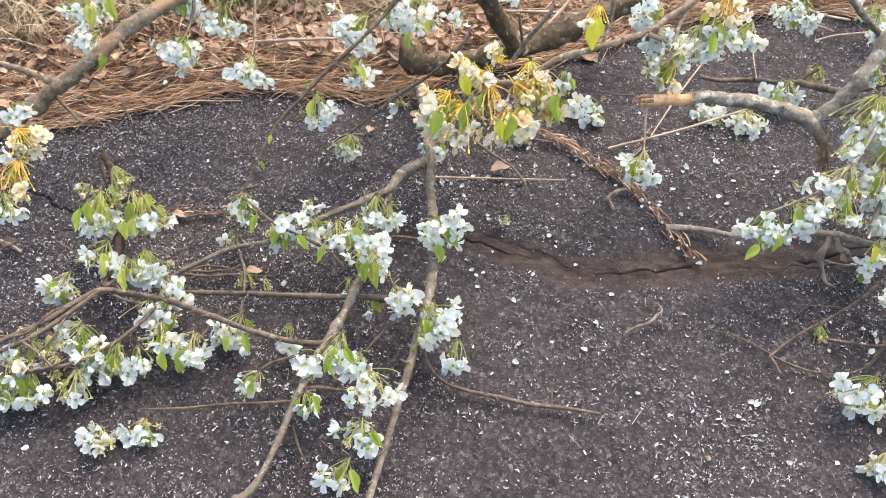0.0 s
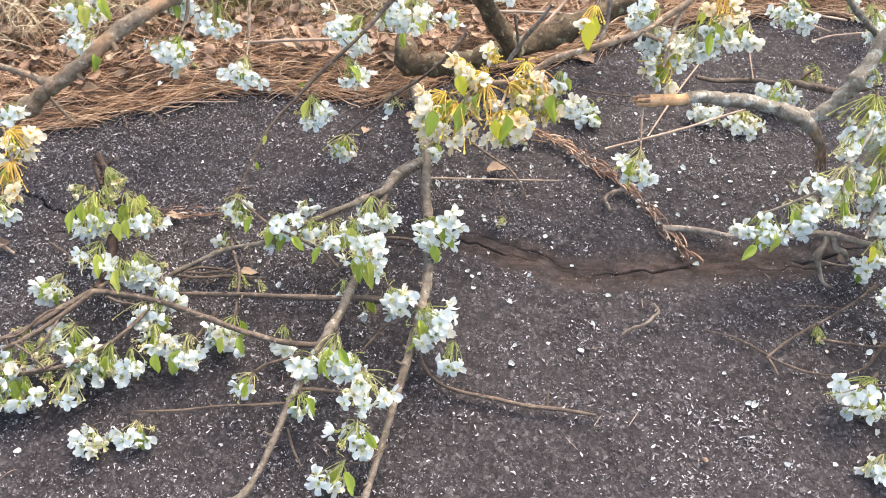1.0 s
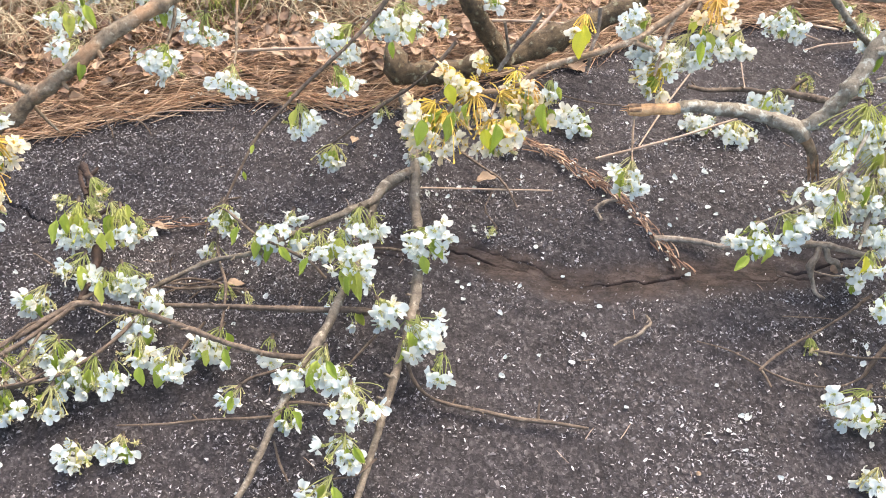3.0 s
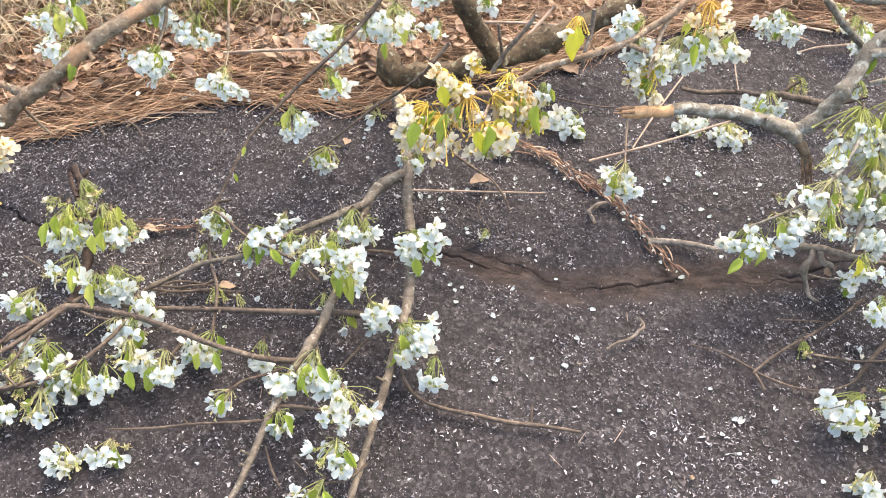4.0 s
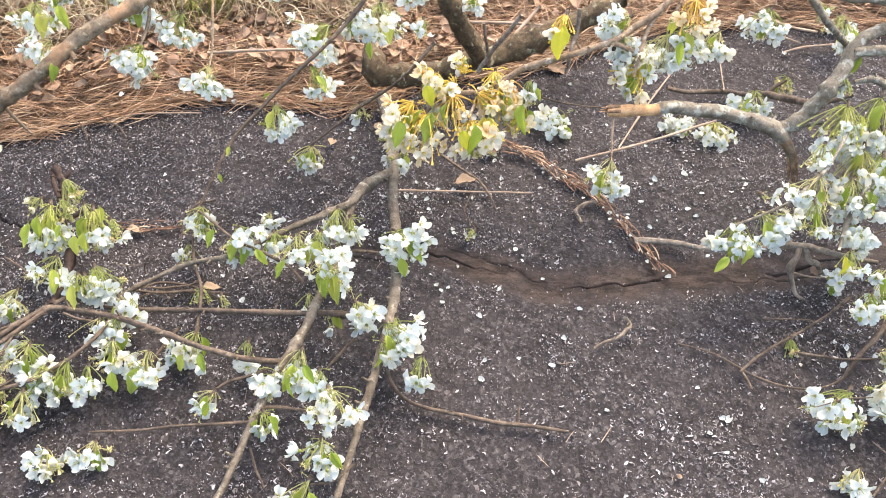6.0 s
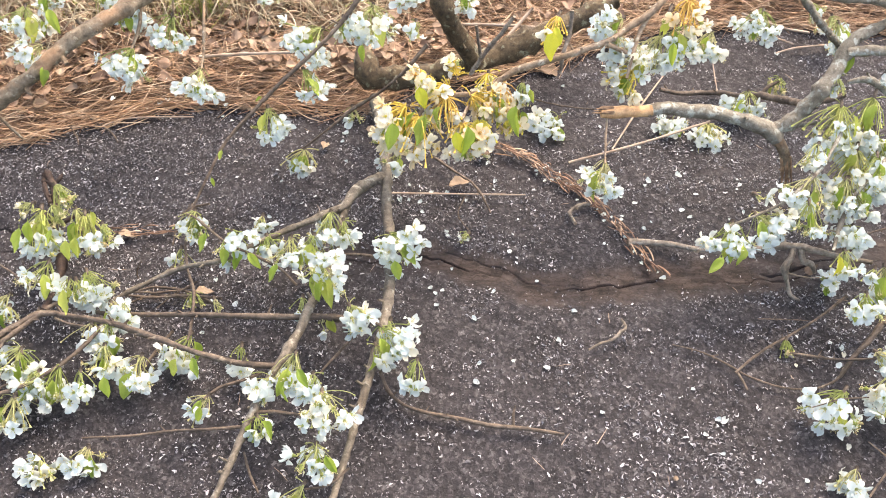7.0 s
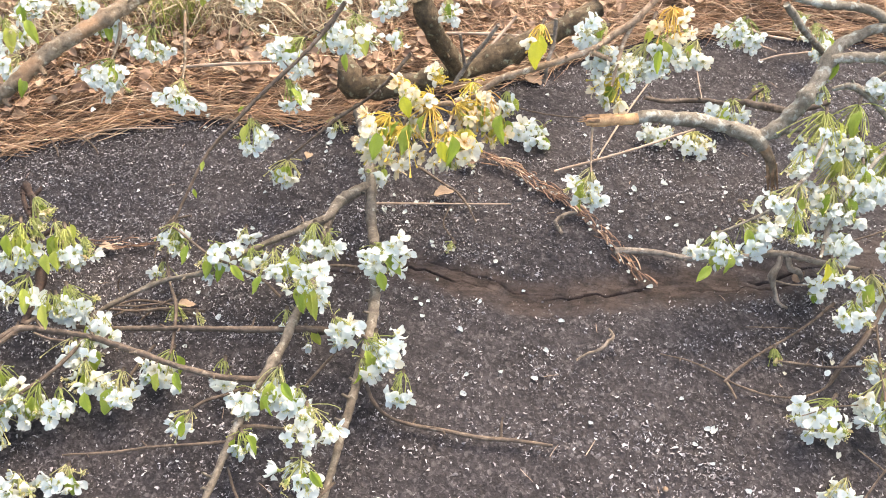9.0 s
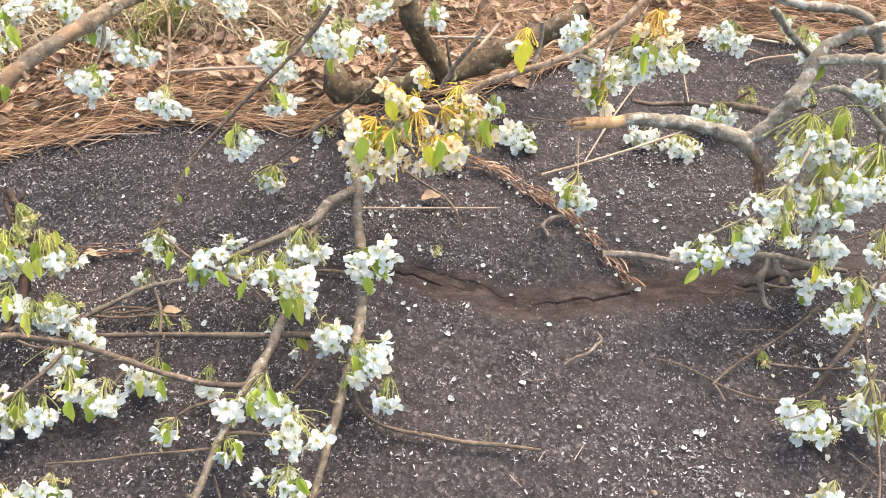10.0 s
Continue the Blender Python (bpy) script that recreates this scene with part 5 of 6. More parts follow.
stem(limb_p, 'twig', [(0.576, 1.007, 0.160, 0.0032), (0.597, 1.017, 0.170, 0.0032), (0.638, 1.039, 0.180, 0.0028)])
stem(limb_p, 'twig', [(0.602, 0.914, 0.150, 0.0027), (0.567, 0.893, 0.150, 0.0030), (0.542, 0.870, 0.140, 0.0029), (0.504, 0.834, 0.120, 0.0029), (0.489, 0.809, 0.100, 0.0029), (0.477, 0.783, 0.090, 0.0019)])
stem(limb_p, 'twig', [(0.502, 0.908, 0.160, 0.0023), (0.482, 0.879, 0.150, 0.0023), (0.459, 0.850, 0.145, 0.0026), (0.419, 0.820, 0.130, 0.0022), (0.386, 0.808, 0.120, 0.0019), (0.358, 0.802, 0.110, 0.0016)])
blossom(limb_p, (0.362, 0.808, 0.110), (-0.005, -0.017, -0.017), 0.058, 2)
blossom(limb_p, (0.387, 0.813, 0.120), (0.020, -0.012, -0.011), 0.056, 0)
blossom(limb_p, (0.459, 0.850, 0.145), (-0.015, -0.019, -0.020), 0.061, 1)
blossom(limb_p, (0.443, 0.813, 0.140), (-0.000, -0.022, -0.022), 0.044, 0)
blossom(limb_p, (0.399, 0.808, 0.120), (-0.001, -0.011, -0.011), 0.019, 0)
blossom(limb_p, (0.395, 0.845, 0.120), (0.013, -0.006, -0.005), 0.017, 0)
blossom(limb_p, (0.513, 0.954, 0.170), (-0.007, -0.032, -0.032), 0.075, 1, 'tufted')
blossom(limb_p, (0.469, 0.887, 0.160), (-0.009, -0.014, -0.015), 0.034, 0)
blossom(limb_p, (0.562, 0.976, 0.170), (-0.018, -0.043, -0.044), 0.075, 1, 'tufted')
blossom(limb_p, (0.529, 0.911, 0.140), (-0.011, -0.035, -0.036), 0.067, 1, 'tufted')
blossom(limb_p, (0.500, 0.856, 0.135), (-0.007, -0.018, -0.019), 0.045, 1)
blossom(limb_p, (0.506, 0.813, 0.100), (-0.002, -0.010, -0.011), 0.049, 0)
blossom(limb_p, (0.487, 0.778, 0.095), (0.004, -0.015, -0.015), 0.034, 0)
blossom(limb_p, (0.586, 0.917, 0.160), (-0.011, -0.042, -0.043), 0.076, 0, 'tufted')
blossom(limb_p, (0.540, 0.883, 0.150), (-0.005, -0.023, -0.023), 0.062, 0)
blossom(limb_p, (0.508, 0.977, 0.190), (0.004, -0.012, -0.012), 0.027, 0)
blossom(limb_p, (0.606, 1.002, 0.180), (-0.007, -0.012, -0.012), 0.048, 1)
blossom(limb_p, (0.590, 1.187, 0.130), (0.001, -0.021, -0.021), 0.047, 0)
blossom(limb_p, (0.560, 1.238, 0.130), (0.012, -0.012, -0.011), 0.032, 0)
blossom(limb_p, (0.563, 0.805, 0.120), (-0.004, -0.022, -0.023), 0.038, 0)
blossom(limb_p, (0.506, 0.862, 0.130), (-0.000, -0.028, -0.028), 0.059, 1)
blossom(limb_p, (0.553, 0.930, 0.150), (0.006, -0.029, -0.028), 0.054, 1)
single_leaf(limb_p, (0.474, 0.755, 0.095), 0.027, -90, 'yellow')
single_leaf(limb_p, (0.523, 0.988, 0.200), 0.027, -110, 'green')
single_leaf(limb_p, (0.367, 0.766, 0.100), 0.027, -95, 'green')
single_leaf(limb_p, (0.336, 0.751, 0.100), 0.027, -130, 'green')
limb_q = thing("blossom_branch", "bent brown pear twig with white blossom near asphalt", "branch", "fallen branches")
stem(limb_q, 'twig', [(0.573, 0.772, 0.100, 0.0046), (0.552, 0.751, 0.085, 0.0043), (0.536, 0.727, 0.070, 0.0040), (0.512, 0.696, 0.055, 0.0037), (0.489, 0.677, 0.040, 0.0034), (0.475, 0.664, 0.025, 0.0031), (0.467, 0.658, 0.014, 0.0016), (0.442, 0.652, 0.006, 0.0014), (0.409, 0.655, 0.005, 0.0014), (0.378, 0.668, 0.005, 0.0014), (0.357, 0.685, 0.005, 0.0014), (0.329, 0.704, 0.005, 0.0013), (0.298, 0.716, 0.004, 0.0008)])
stem(limb_q, 'twig', [(0.507, 0.768, 0.030, 0.0028), (0.481, 0.751, 0.020, 0.0019), (0.446, 0.731, 0.012, 0.0019), (0.406, 0.708, 0.010, 0.0019), (0.379, 0.689, 0.008, 0.0019), (0.361, 0.674, 0.006, 0.0016)])
stem(limb_q, 'twig', [(0.428, 0.703, 0.006, 0.0013), (0.453, 0.694, 0.010, 0.0017), (0.474, 0.674, 0.030, 0.0016), (0.501, 0.660, 0.050, 0.0016)])
stem(limb_q, 'twig', [(0.363, 0.675, 0.006, 0.0019), (0.367, 0.664, 0.005, 0.0016), (0.370, 0.652, 0.004, 0.0012)])
stem(limb_q, 'twig', [(0.527, 0.712, 0.060, 0.0016), (0.521, 0.680, 0.055, 0.0016), (0.515, 0.653, 0.050, 0.0018), (0.509, 0.624, 0.050, 0.0017), (0.501, 0.585, 0.045, 0.0017), (0.488, 0.535, 0.040, 0.0017), (0.473, 0.498, 0.040, 0.0016)])
stem(limb_q, 'twig', [(0.476, 0.609, 0.050, 0.0010), (0.443, 0.603, 0.055, 0.0011), (0.424, 0.597, 0.055, 0.0009), (0.411, 0.593, 0.055, 0.0008)])
stem(limb_q, 'twig', [(0.494, 0.548, 0.030, 0.0015), (0.479, 0.535, 0.020, 0.0015), (0.458, 0.513, 0.015, 0.0015)])
stem(limb_q, 'twig', [(0.479, 0.580, 0.012, 0.0008), (0.487, 0.558, 0.020, 0.0011), (0.491, 0.538, 0.030, 0.0009)])
blossom(limb_q, (0.532, 0.765, 0.085), (0.002, -0.022, -0.022), 0.061, 1)
blossom(limb_q, (0.501, 0.727, 0.080), (-0.001, -0.013, -0.013), 0.048, 2)
blossom(limb_q, (0.456, 0.621, 0.050), (-0.018, -0.018, -0.020), 0.066, 1)
blossom(limb_q, (0.519, 0.649, 0.055), (-0.015, -0.024, -0.025), 0.054, 0)
blossom(limb_q, (0.517, 0.620, 0.055), (-0.009, -0.024, -0.025), 0.049, 2)
blossom(limb_q, (0.503, 0.669, 0.050), (0.009, -0.007, -0.006), 0.030, 0)
blossom(limb_q, (0.452, 0.542, 0.020), (-0.007, -0.012, -0.012), 0.037, 1)
blossom(limb_q, (0.520, 0.761, 0.085), (-0.004, -0.009, -0.009), 0.023, 0)
blossom(limb_q, (0.571, 0.764, 0.090), (-0.003, -0.018, -0.018), 0.044, 1)
blossom(limb_q, (0.428, 0.719, 0.010), (0.001, -0.013, -0.013), 0.022, 0, 'spent')
limb_r = thing("old_branch", "short knobbly grey branch lying beside asphalt crack", "branch", "fallen branches", M_GREY)
stem(limb_r, 'limb', [(0.270, 0.876, 0.008, 0.0053), (0.293, 0.875, 0.009, 0.0053), (0.317, 0.870, 0.012, 0.0049), (0.344, 0.854, 0.020, 0.0045), (0.373, 0.840, 0.030, 0.0044), (0.416, 0.830, 0.045, 0.0044), (0.453, 0.825, 0.055, 0.0047), (0.475, 0.812, 0.060, 0.0049), (0.498, 0.803, 0.060, 0.0039), (0.535, 0.793, 0.060, 0.0033)])
stem(limb_r, 'twig', [(0.454, 0.827, 0.055, 0.0050), (0.449, 0.813, 0.045, 0.0047), (0.442, 0.806, 0.035, 0.0050), (0.447, 0.796, 0.020, 0.0033), (0.451, 0.787, 0.010, 0.0033), (0.462, 0.782, 0.006, 0.0020)])
stem(limb_r, 'twig', [(0.460, 0.822, 0.055, 0.0043), (0.463, 0.810, 0.045, 0.0050), (0.474, 0.810, 0.040, 0.0047), (0.479, 0.804, 0.030, 0.0027)])
sprig = thing("blossom_sprig", 'small white blossom sprig lying flat on dark asphalt', "blossom", "fallen sprigs")
blossom(sprig, (0.206, 1.122, 0.012), (-0.021, -0.014, -0.013), 0.064, 1)
sprig = thing("blossom_sprig", 'small white blossom sprig lying flat on dark asphalt', "blossom", "fallen sprigs")
blossom(sprig, (0.069, 0.887, 0.012), (-0.006, -0.006, 0.000), 0.024, 0)
sprig = thing("blossom_sprig", 'small white blossom sprig lying flat on dark asphalt', "blossom", "fallen sprigs")
blossom(sprig, (0.367, 1.119, 0.012), (0.000, -0.013, -0.012), 0.054, 0)
sprig = thing("blossom_sprig", 'small white blossom sprig lying flat on dark asphalt', "blossom", "fallen sprigs")
blossom(sprig, (0.415, 1.104, 0.015), (0.000, -0.018, -0.017), 0.054, 0, 'tufted')
sprig = thing("blossom_sprig", 'small white blossom sprig lying flat on dark asphalt', "blossom", "fallen sprigs")
blossom(sprig, (0.494, 0.798, 0.020), (0.003, 0.000, -0.000), 0.035, 0)
limb_s = thing("fallen_branch", "dark low twig with drooping green-stalked blossom on asphalt", "branch", "fallen branches")
stem(limb_s, 'twig', [(0.358, 1.178, 0.020, 0.0038), (0.390, 1.180, 0.012, 0.0042), (0.442, 1.185, 0.010, 0.0046), (0.473, 1.165, 0.020, 0.0042), (0.491, 1.139, 0.040, 0.0049), (0.515, 1.116, 0.050, 0.0064), (0.553, 1.108, 0.050, 0.0056), (0.600, 1.116, 0.060, 0.0048)])
stem(limb_s, 'twig', [(0.492, 1.139, 0.040, 0.0033), (0.502, 1.146, 0.050, 0.0041), (0.518, 1.153, 0.055, 0.0024)])
blossom(limb_s, (0.477, 1.149, 0.040), (-0.008, -0.016, -0.015), 0.056, 1)
blossom(limb_s, (0.523, 1.167, 0.050), (-0.006, -0.009, -0.008), 0.039, 1, 'spent')
blossom(limb_s, (0.640, 1.316, 0.060), (0.000, -0.016, -0.015), 0.053, 0)


# ---- loose things on the ground ----
def loose(name, label, points, kind):
    points = [(x, y, max(z, r * 0.55), r * (0.70 if "grey" in label else 0.56)) for x, y, z, r in points]
    line = smooth_line(points, 0.008)
    start = Vector(points[0][:3])
    line[:, :3] -= np.array(start)
    seed = len(bpy.data.objects)
    jit = random.Random(seed)
    if kind == "bark":
        for i in range(1, len(line) - 1):
            line[i, :3] += np.array([jit.uniform(-1, 1), jit.uniform(-1, 1), jit.uniform(-0.3, 0.6)]) * line[i, 3] * 0.45
    v, f = tube(line, 6, 0.3, seed, kind == "bark")
    if kind == "bark":
        for _ in range(4):
            i = jit.randrange(1, len(line) - 1)
            way = np.array([jit.uniform(-1, 1), jit.uniform(-1, 1), jit.uniform(0, 0.7)])
            long_ = line[i, 3] + jit.uniform(0.003, 0.008)
            sv, sf = tube(np.array([[*(line[i, :3] + way * long_ * s), line[i, 3] * (0.6 - 0.35 * s)] for s in (0, 0.5, 1.0)]), 4, 0.2, seed, False)
            o = len(v)
            v += sv
            f += [tuple(o + k for k in g_) for g_ in sf]
    ob = new(name, mesh_of(name, v, f, [M_STRAW if kind == "straw" else M_GREY if "grey" in label else M_TWIG]))
    ob.location = start
    return tagged(ob, label, "twig" if kind == "bark" else "stalk", "loose twigs")


loose('straw_stalk', 'straight pale dry stalk lying on asphalt', [(-0.028, 0.967, 0.006, 0.0023), (0.056, 0.966, 0.006, 0.0023), (0.148, 0.967, 0.004, 0.0019)], 'straw')
loose('straw_stalk', 'long pale dry stalk leaning across asphalt', [(0.212, 1.033, 0.004, 0.0032), (0.311, 1.055, 0.020, 0.0032), (0.412, 1.092, 0.030, 0.0028)], 'straw')
loose('straw_stalk', 'thin pale dry stalk lying on asphalt', [(0.275, 1.061, 0.004, 0.0020), (0.323, 1.147, 0.005, 0.0025), (0.380, 1.240, 0.006, 0.0022)], 'straw')
loose('straw_stalk', 'thin pale dry stalk lying on asphalt', [(0.450, 1.196, 0.004, 0.0017), (0.453, 1.229, 0.005, 0.0017), (0.457, 1.265, 0.006, 0.0018)], 'straw')
loose('straw_stalk', 'thin pale dry stalk at the straw edge', [(-0.436, 1.097, 0.008, 0.0020), (-0.400, 1.117, 0.008, 0.0021), (-0.311, 1.124, 0.006, 0.0016)], 'straw')
loose('straw_stalk', 'pale dry stalk lying in pine straw', [(-0.300, 1.171, 0.075, 0.0041), (-0.243, 1.171, 0.080, 0.0041), (-0.169, 1.169, 0.085, 0.0036)], 'straw')
loose('straw_stalk', 'pale dry stalk lying in pine straw', [(0.043, 1.258, 0.075, 0.0042), (0.127, 1.250, 0.080, 0.0038), (0.194, 1.243, 0.080, 0.0034)], 'straw')
loose('straw_stalk', 'pale split stalk lying in pine straw', [(0.172, 1.264, 0.100, 0.0042), (0.138, 1.227, 0.080, 0.0050), (0.109, 1.198, 0.060, 0.0033)], 'straw')
loose('straw_stalk', 'brown dry stalk on asphalt edge', [(0.620, 1.329, 0.020, 0.0036), (0.573, 1.328, 0.030, 0.0040), (0.513, 1.351, 0.040, 0.0036)], 'straw')
loose('straw_stalk', 'brown dry stalk on asphalt edge', [(0.595, 1.318, 0.006, 0.0027), (0.554, 1.339, 0.010, 0.0032), (0.492, 1.360, 0.020, 0.0027)], 'straw')
loose('straw_stalk', 'brown dry stalk on asphalt edge', [(0.673, 1.314, 0.010, 0.0031), (0.599, 1.303, 0.010, 0.0031), (0.562, 1.294, 0.006, 0.0022)], 'straw')
loose('dead_twig', 'small hooked grey twig lying on asphalt', [(0.231, 0.949, 0.006, 0.0034), (0.214, 0.943, 0.007, 0.0041), (0.202, 0.930, 0.007, 0.0041), (0.208, 0.911, 0.005, 0.0030)], 'bark')
loose('dead_twig', 'short crooked grey twig lying on asphalt', [(0.201, 0.708, 0.004, 0.0020), (0.215, 0.716, 0.006, 0.0027), (0.229, 0.719, 0.008, 0.0030), (0.241, 0.730, 0.009, 0.0033), (0.246, 0.738, 0.010, 0.0027), (0.242, 0.747, 0.012, 0.0020)], 'bark')
loose('dead_twig', 'thin dark curved twig lying on asphalt', [(0.026, 1.034, 0.012, 0.0031), (0.057, 1.004, 0.010, 0.0027), (0.083, 0.978, 0.008, 0.0027), (0.100, 0.931, 0.006, 0.0019)], 'bark')
loose('dead_twig', 'thin dry twig lying on asphalt', [(0.068, 0.963, 0.004, 0.0015), (0.058, 0.927, 0.006, 0.0015), (0.073, 0.896, 0.004, 0.0015)], 'bark')
loose('dead_twig', 'thin dry twig on asphalt beside crack', [(0.261, 1.148, 0.006, 0.0017), (0.211, 1.154, 0.008, 0.0021), (0.166, 1.167, 0.012, 0.0021)], 'bark')
loose('dead_twig', 'thin dry twig lying on asphalt', [(-0.503, 0.839, 0.006, 0.0018), (-0.475, 0.817, 0.010, 0.0021), (-0.447, 0.792, 0.012, 0.0014)], 'bark')
loose('dead_twig', 'thin dry twig lying on asphalt', [(-0.576, 0.840, 0.004, 0.0036), (-0.558, 0.831, 0.006, 0.0043), (-0.542, 0.820, 0.004, 0.0028)], 'straw')
loose('dead_twig', 'tiny dry twig lying on asphalt', [(0.195, 0.583, 0.003, 0.0008), (0.201, 0.591, 0.005, 0.0009), (0.208, 0.602, 0.004, 0.0006)], 'straw')
loose('dead_twig', 'tiny pale straw lying on asphalt', [(0.157, 0.580, 0.006, 0.0008), (0.161, 0.585, 0.010, 0.0009), (0.166, 0.590, 0.013, 0.0006)], 'straw')
petals_near = [(0.115, 0.696), (0.076, 0.692), (0.027, 0.798), (0.036, 0.802), (0.022, 0.806), (0.029, 0.778), (0.072, 0.757), (0.192, 0.771), (0.169, 0.725), (0.207, 0.626), (0.332, 0.618), (0.327, 0.573), (0.357, 0.541), (0.314, 0.598), (-0.454, 0.542), (0.121, 0.869), (0.152, 0.822), (0.012, 0.941), (-0.017, 0.963), (-0.005, 0.990), (0.044, 0.978), (0.070, 0.963)]
petals_far = [(0.043, 0.903), (0.025, 0.977), (0.102, 1.037), (0.211, 1.101), (0.315, 1.072), (0.316, 1.000), (0.358, 1.015), (0.439, 0.994), (0.351, 0.943), (-0.092, 1.038), (-0.140, 1.148), (-0.237, 0.788), (-0.237, 0.819), (-0.208, 0.780), (-0.241, 0.736), (0.152, 0.687), (-0.270, 1.158), (-0.353, 1.163), (-0.387, 1.154), (-0.005, 0.962), (0.009, 0.957), (-0.095, 1.097), (-0.184, 0.928), (0.292, 0.958), (0.382, 1.297), (0.566, 1.302), (0.266, 1.119), (0.222, 1.213), (0.516, 1.165), (0.071, 0.665), (0.337, 0.615), (0.312, 0.658)]
petals_right = [(0.462, 0.582), (0.436, 0.692), (0.485, 0.691), (0.484, 0.724), (0.493, 0.714), (0.525, 0.704), (0.494, 0.705), (0.564, 0.741), (0.247, 0.996), (0.307, 0.826), (0.360, 1.011), (0.359, 0.929), (0.376, 0.975)]
lone_leaves = [(0.059, 0.985, 0.031, 5), (0.095, 1.049, 0.030, 20), (-0.122, 1.064, 0.022, 80), (-0.059, 1.100, 0.020, 0), (-0.248, 0.796, 0.024, 15), (-0.359, 0.892, 0.025, 0), (-0.140, 1.148, 0.010, 0), (-0.370, 1.167, 0.025, 70), (0.208, 1.247, 0.049, 10), (-0.561, 0.833, 0.024, 20), (0.488, 0.831, 0.019, 30)]
litter_line = [(0.108, 1.074), (0.154, 1.041), (0.197, 0.995), (0.225, 0.967), (0.257, 0.919), (0.277, 0.873), (0.305, 0.826)]
litter_line_left = [(-0.380, 0.892), (-0.340, 0.895), (-0.293, 0.900)]
PEBBLE = (0.271, 0.543)
loose('dead_twig', 'thin red-brown twig lying on asphalt', [(-0.335, 0.772, 0.006, 0.0017), (-0.307, 0.784, 0.008, 0.0021), (-0.272, 0.781, 0.010, 0.0021), (-0.230, 0.772, 0.008, 0.0017)], 'bark')
loose('dead_twig', 'thin red-brown twig lying on asphalt', [(-0.331, 0.793, 0.005, 0.0017), (-0.293, 0.786, 0.012, 0.0021), (-0.260, 0.794, 0.012, 0.0017)], 'bark')
loose('dead_twig', 'thin red-brown twig lying on asphalt', [(-0.327, 0.814, 0.006, 0.0018), (-0.327, 0.815, 0.020, 0.0017), (-0.320, 0.818, 0.030, 0.0014)], 'bark')
loose('dead_twig', 'thin red-brown twig lying on asphalt', [(-0.297, 0.767, 0.006, 0.0014), (-0.279, 0.782, 0.012, 0.0017), (-0.254, 0.801, 0.015, 0.0017)], 'bark')
loose('straw_stalk', 'thin pale stem lying in the asphalt hollow', [(0.459, 0.827, 0.006, 0.0014), (0.481, 0.819, 0.006, 0.0017), (0.519, 0.819, 0.008, 0.0014)], 'straw')
loose('dead_twig', 'thin brown twig lying on asphalt', [(0.533, 0.874, 0.020, 0.0018), (0.571, 0.882, 0.020, 0.0021), (0.629, 0.895, 0.030, 0.0021)], 'bark')
loose('dead_twig', 'thin brown twig lying on asphalt', [(0.406, 0.755, 0.004, 0.0013), (0.432, 0.753, 0.005, 0.0013), (0.465, 0.751, 0.005, 0.0010)], 'bark')
loose('dead_twig', 'short curved brown twig lying on asphalt', [(0.494, 0.800, 0.004, 0.0017), (0.502, 0.799, 0.006, 0.0020), (0.505, 0.793, 0.004, 0.0014)], 'bark')
loose('dead_twig', 'thin brown twig at the straw edge', [(-0.467, 1.125, 0.010, 0.0021), (-0.418, 1.086, 0.008, 0.0024), (-0.406, 1.069, 0.004, 0.0016)], 'bark')
loose('dead_twig', 'thin brown twig at the straw edge', [(-0.475, 1.094, 0.010, 0.0016), (-0.463, 1.076, 0.008, 0.0020), (-0.458, 1.064, 0.004, 0.0016)], 'bark')


def petal_mesh(seed):
    """A shed petal one unit long: clawed, notched or torn at the tip, curled along its edges."""
    r = random.Random(seed)
    verts, faces = [], []
    curl, cup, lean, notch = r.uniform(-0.35, 0.45), r.uniform(0.05, 0.40), r.uniform(-0.25, 0.25), r.uniform(0.02, 0.16)
    ragged = [1 + r.uniform(-0.16, 0.12) for _ in range(14)]
    for i in range(7):
        s = i / 6
        half = 0.5 * (0.16 + 0.84 * math.sin(math.pi * (0.08 + s * 0.72)) ** 1.2) * (0.72 if i == 6 else 1.0)
        for j in range(5):
            q = (j - 2) / 2
            edge = ragged[i + (7 if q > 0 else 0)] if abs(q) == 1 else 1.0
            x = s - 0.5 - (notch * (1 - abs(q)) + 0.06 * q * q if i == 6 else 0.0)
            verts.append((x, half * q * 0.82 * edge + lean * s * s * 0.3, cup * q * q * (0.4 + s) + curl * (s - 0.4) ** 2 + r.uniform(0, 0.04)))
    for i in range(6):
        for j in range(4):
            a = i * 5 + j
            faces.append((a, a + 5, a + 6, a + 1))
    return mesh_of("fallen_petal", verts, faces, [M_PETAL])


PETALS = [petal_mesh(s) for s in range(9)]


def fallen_petal(x, y, size, lift=0.0):
    ob = new("fallen_petal", rng.choice(PETALS))
    ob.matrix_basis = Matrix.Translation((x, y, float(asphalt_height(np.array(x), np.array(y))) + 0.0012 + lift)) @ Euler((rng.uniform(-0.3, 0.3), rng.uniform(-0.3, 0.3), rng.uniform(0, 6.28))).to_matrix().to_4x4() @ Matrix.Scale(size, 4)
    return tagged(ob, "single white petal lying on dark asphalt", "petal", "fallen petals")


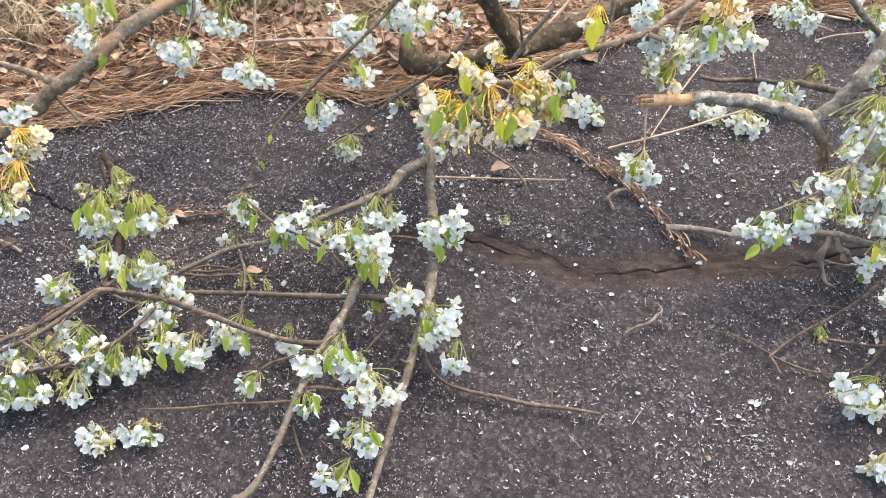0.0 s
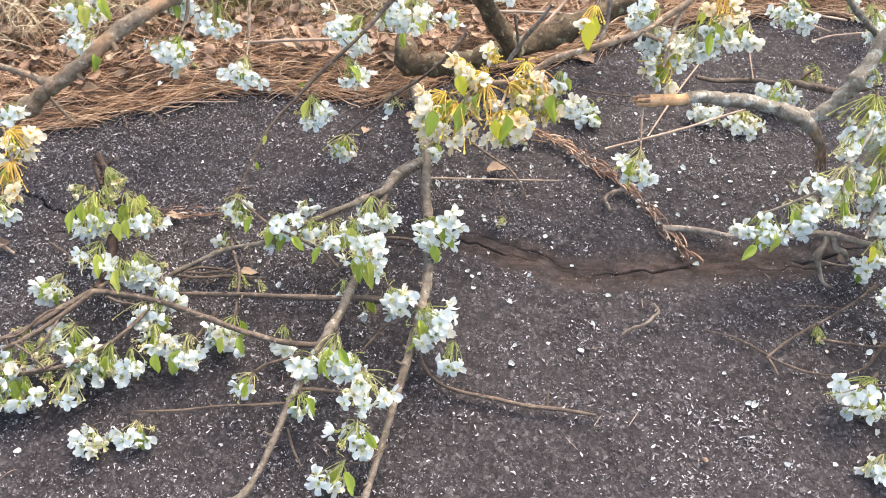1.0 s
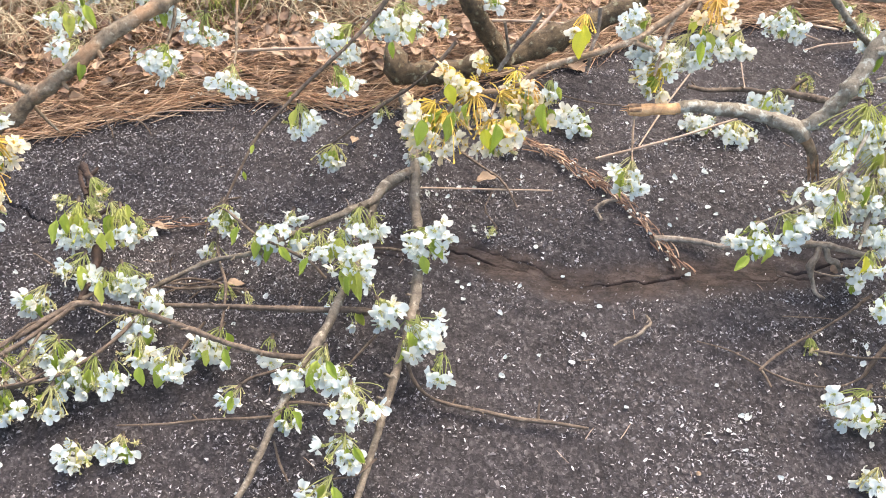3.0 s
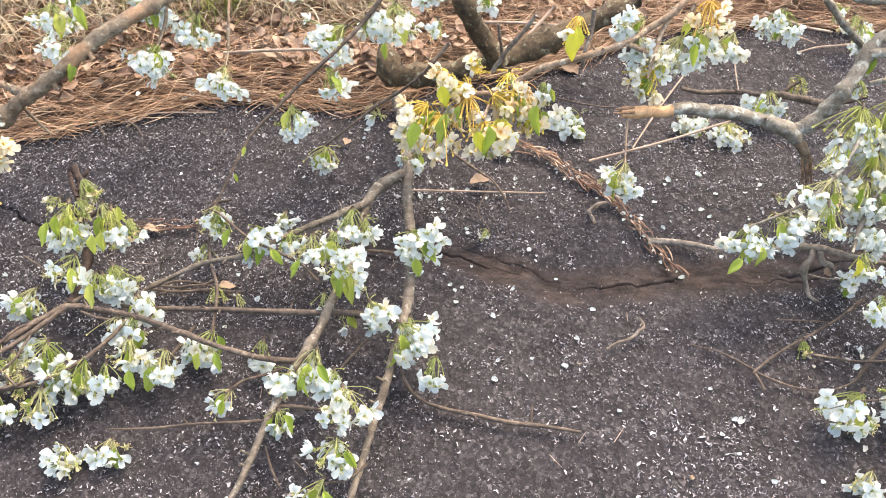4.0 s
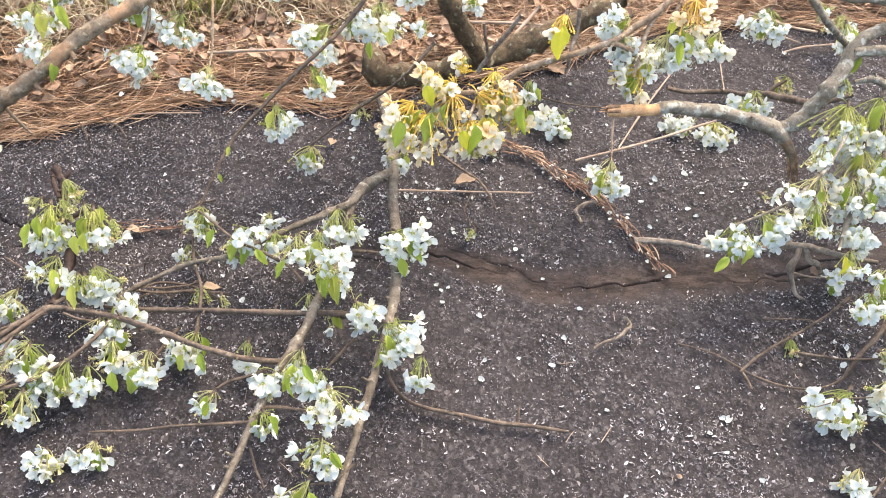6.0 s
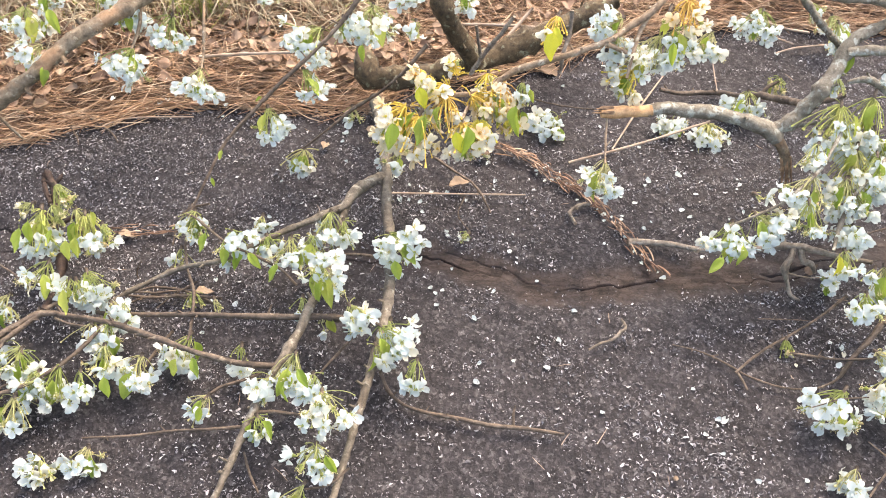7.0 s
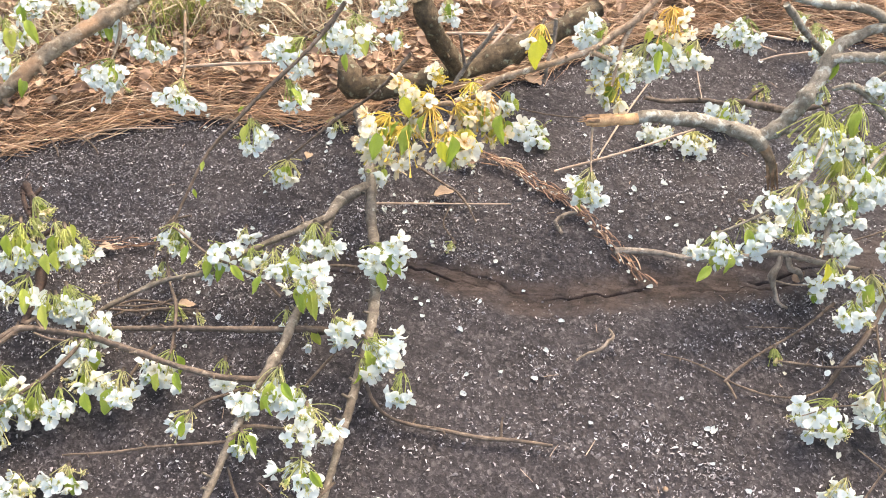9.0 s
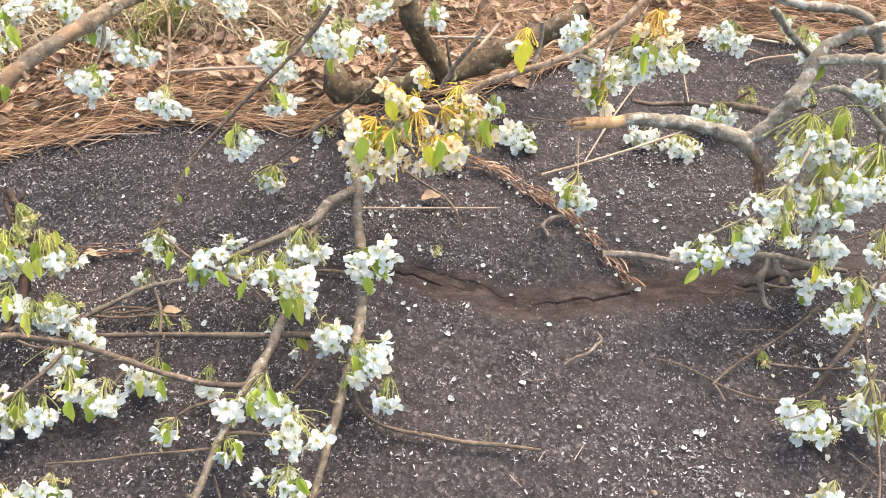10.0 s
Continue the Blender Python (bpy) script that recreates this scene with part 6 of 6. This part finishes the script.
for x, y in petals_near + petals_far + petals_right:
    fallen_petal(x, y, rng.uniform(0.0050, 0.0090))
for x, y, lift in ((-0.378, 1.140, 0.010), (-0.352, 1.154, 0.014), (-0.267, 1.148, 0.010), (-0.348, 1.175, 0.034), (-0.419, 1.129, 0.034), (-0.362, 1.150, 0.014)):
    fallen_petal(x, y, rng.uniform(0.007, 0.010), lift)
for k in range(34):
    x = rng.uniform(-0.10, 0.45)
    y = rng.uniform(0.84, 1.16)
    fallen_petal(x, y, rng.uniform(0.0032, 0.0062))
for k in range(38):
    x = rng.uniform(-0.7, 0.75)
    y = rng.uniform(0.45, float(edge_y(x)))
    if rng.random() < 0.35 + 0.65 * (y > 0.8):
        fallen_petal(x, y, rng.uniform(0.004, 0.007))

DEAD = [leaf_mesh("dead_leaf", s, M_DEAD, w, c, f, 0.06) for s, w, c, f in ((31, 0.62, 0.3, 0.3), (32, 0.7, -0.3, 0.5), (33, 0.52, 0.8, 0.2), (34, 0.66, -0.7, -0.25), (35, 0.58, 0.5, 0.8))]


def dead_leaf(x, y, z, size, turn, label):
    ob = new("dead_leaf", rng.choice(DEAD))
    ob.matrix_basis = Matrix.Translation((x, y, z)) @ Euler((rng.uniform(-0.3, 0.3), rng.uniform(-0.2, 0.2), turn)).to_matrix().to_4x4() @ Matrix.Translation((-size / 2, 0, 0)) @ Matrix.Scale(size, 4)
    return tagged(ob, label, "leaf", "dead leaves")


for x, y, size, turn in lone_leaves:
    dead_leaf(x, y, 0.006, size, radians(turn), "curled brown dead leaf lying on asphalt")
for k in range(292):
    x = rng.uniform(-0.78, 0.05) if rng.random() < 0.72 else rng.uniform(0.05, 0.75)
    e = 0.025 + 0.26 * rng.random()
    y = float(edge_y(x)) + e
    dead_leaf(x, y, float(bed_height(np.array(x), np.array(y))) + rng.uniform(0.020, 0.038), rng.uniform(0.015, 0.031), rng.uniform(0, 6.28), "curled brown dead leaf among pine straw")


# older leaves, too many to count, sunk between the needles
LV, LF = [], []
for k in range(2600):
    src = rng.choice(DEAD)
    x = rng.uniform(-0.85, 0.1) if rng.random() < 0.7 else rng.uniform(0.1, 0.85)
    e = 0.035 + 0.5 * rng.random()
    y = float(edge_y(x)) + e
    z = float(bed_height(np.array(x), np.array(y))) + rng.uniform(0.018, 0.036)
    m = Matrix.Translation((x, y, z)) @ Euler((rng.uniform(-0.5, 0.5), rng.uniform(-0.5, 0.5), rng.uniform(0, 6.28))).to_matrix().to_4x4() @ Matrix.Scale(rng.uniform(0.012, 0.030), 4)
    o = len(LV)
    LV += [m @ q.co for q in src.vertices]
    LF += [tuple(o + i for i in q.vertices) for q in src.polygons if len(q.vertices) == 4 and max(q.vertices) < 77]
tagged(new("leaf_litter", mesh_of("leaf_litter", LV, LF, [M_LITTER])), "small crumpled brown leaves lying through pine straw", "leaf litter", kind="stuff")


def litter(name, line, count, spread, label):
    L = np.array(line)
    s = np.linspace(0, 1, len(L))
    u = nrg.uniform(0, 1, count)
    x, y = np.interp(u, s, L[:, 0]), np.interp(u, s, L[:, 1])
    u2 = np.clip(u + 0.03, 0, 1)
    u1 = np.clip(u - 0.03, 0, 1)
    way = np.arctan2(np.interp(u2, s, L[:, 1]) - np.interp(u1, s, L[:, 1]), np.interp(u2, s, L[:, 0]) - np.interp(u1, s, L[:, 0]))
    off = nrg.normal(0, spread, count)
    base = np.stack([x - np.sin(way) * off, y + np.cos(way) * off, nrg.uniform(0.001, 0.010, count)], 1)
    tagged(new(name, strands(name, base, way + nrg.normal(0, 0.26, count), nrg.uniform(0.008, 0.036, count), nrg.uniform(0.0005, 0.0013, count),
           nrg.uniform(0, 0.002, count), nrg.normal(0, 0.0016, count), M_DRIFT)), label, "pine straw", kind="stuff")


litter("needle_drift", litter_line, 150, 0.0044, "thin drift of pine needles washed across asphalt")
litter("needle_drift", litter_line_left, 22, 0.004, "few pine needles drifted together on asphalt")
for k in range(36):
    u = rng.random()
    L = np.array(litter_line)
    s = np.linspace(0, 1, len(L))
    fallen_petal(float(np.interp(u, s, L[:, 0])) + rng.gauss(0, 0.006), float(np.interp(u, s, L[:, 1])) + rng.gauss(0, 0.006), rng.uniform(0.003, 0.007), rng.uniform(0.002, 0.006))
n = 70
x = nrg.uniform(-0.75, 0.8, n)
y = nrg.uniform(0.42, 1.25, n)
tagged(new("stray_needles", strands("stray_needles", np.stack([x, y, np.full(n, 0.001)], 1), nrg.uniform(0, 6.28, n), nrg.uniform(0.006, 0.024, n), nrg.uniform(0.00025, 0.00045, n),
       nrg.uniform(0, 0.001, n), nrg.normal(0, 0.0008, n), M_STRAW)), "short stray dry stems scattered on asphalt", "debris", kind="stuff")


def pebble(x, y, size):
    bm = bmesh.new()
    bmesh.ops.create_icosphere(bm, subdivisions=2, radius=size)
    for v in bm.verts:
        v.co *= 1 + 0.25 * noise.noise(v.co * 150)
        v.co.z *= 0.6
    me = bpy.data.meshes.new("pebble")
    bm.to_mesh(me)
    bm.free()
    me.materials.append(M_TAN)
    me.polygons.foreach_set("use_smooth", [True] * len(me.polygons))
    ob = new("pebble", me)
    ob.location = (x, y, size * 0.45)
    return tagged(ob, "small tan pebble lying on asphalt", "pebble")


pebble(*PEBBLE, 0.0030)
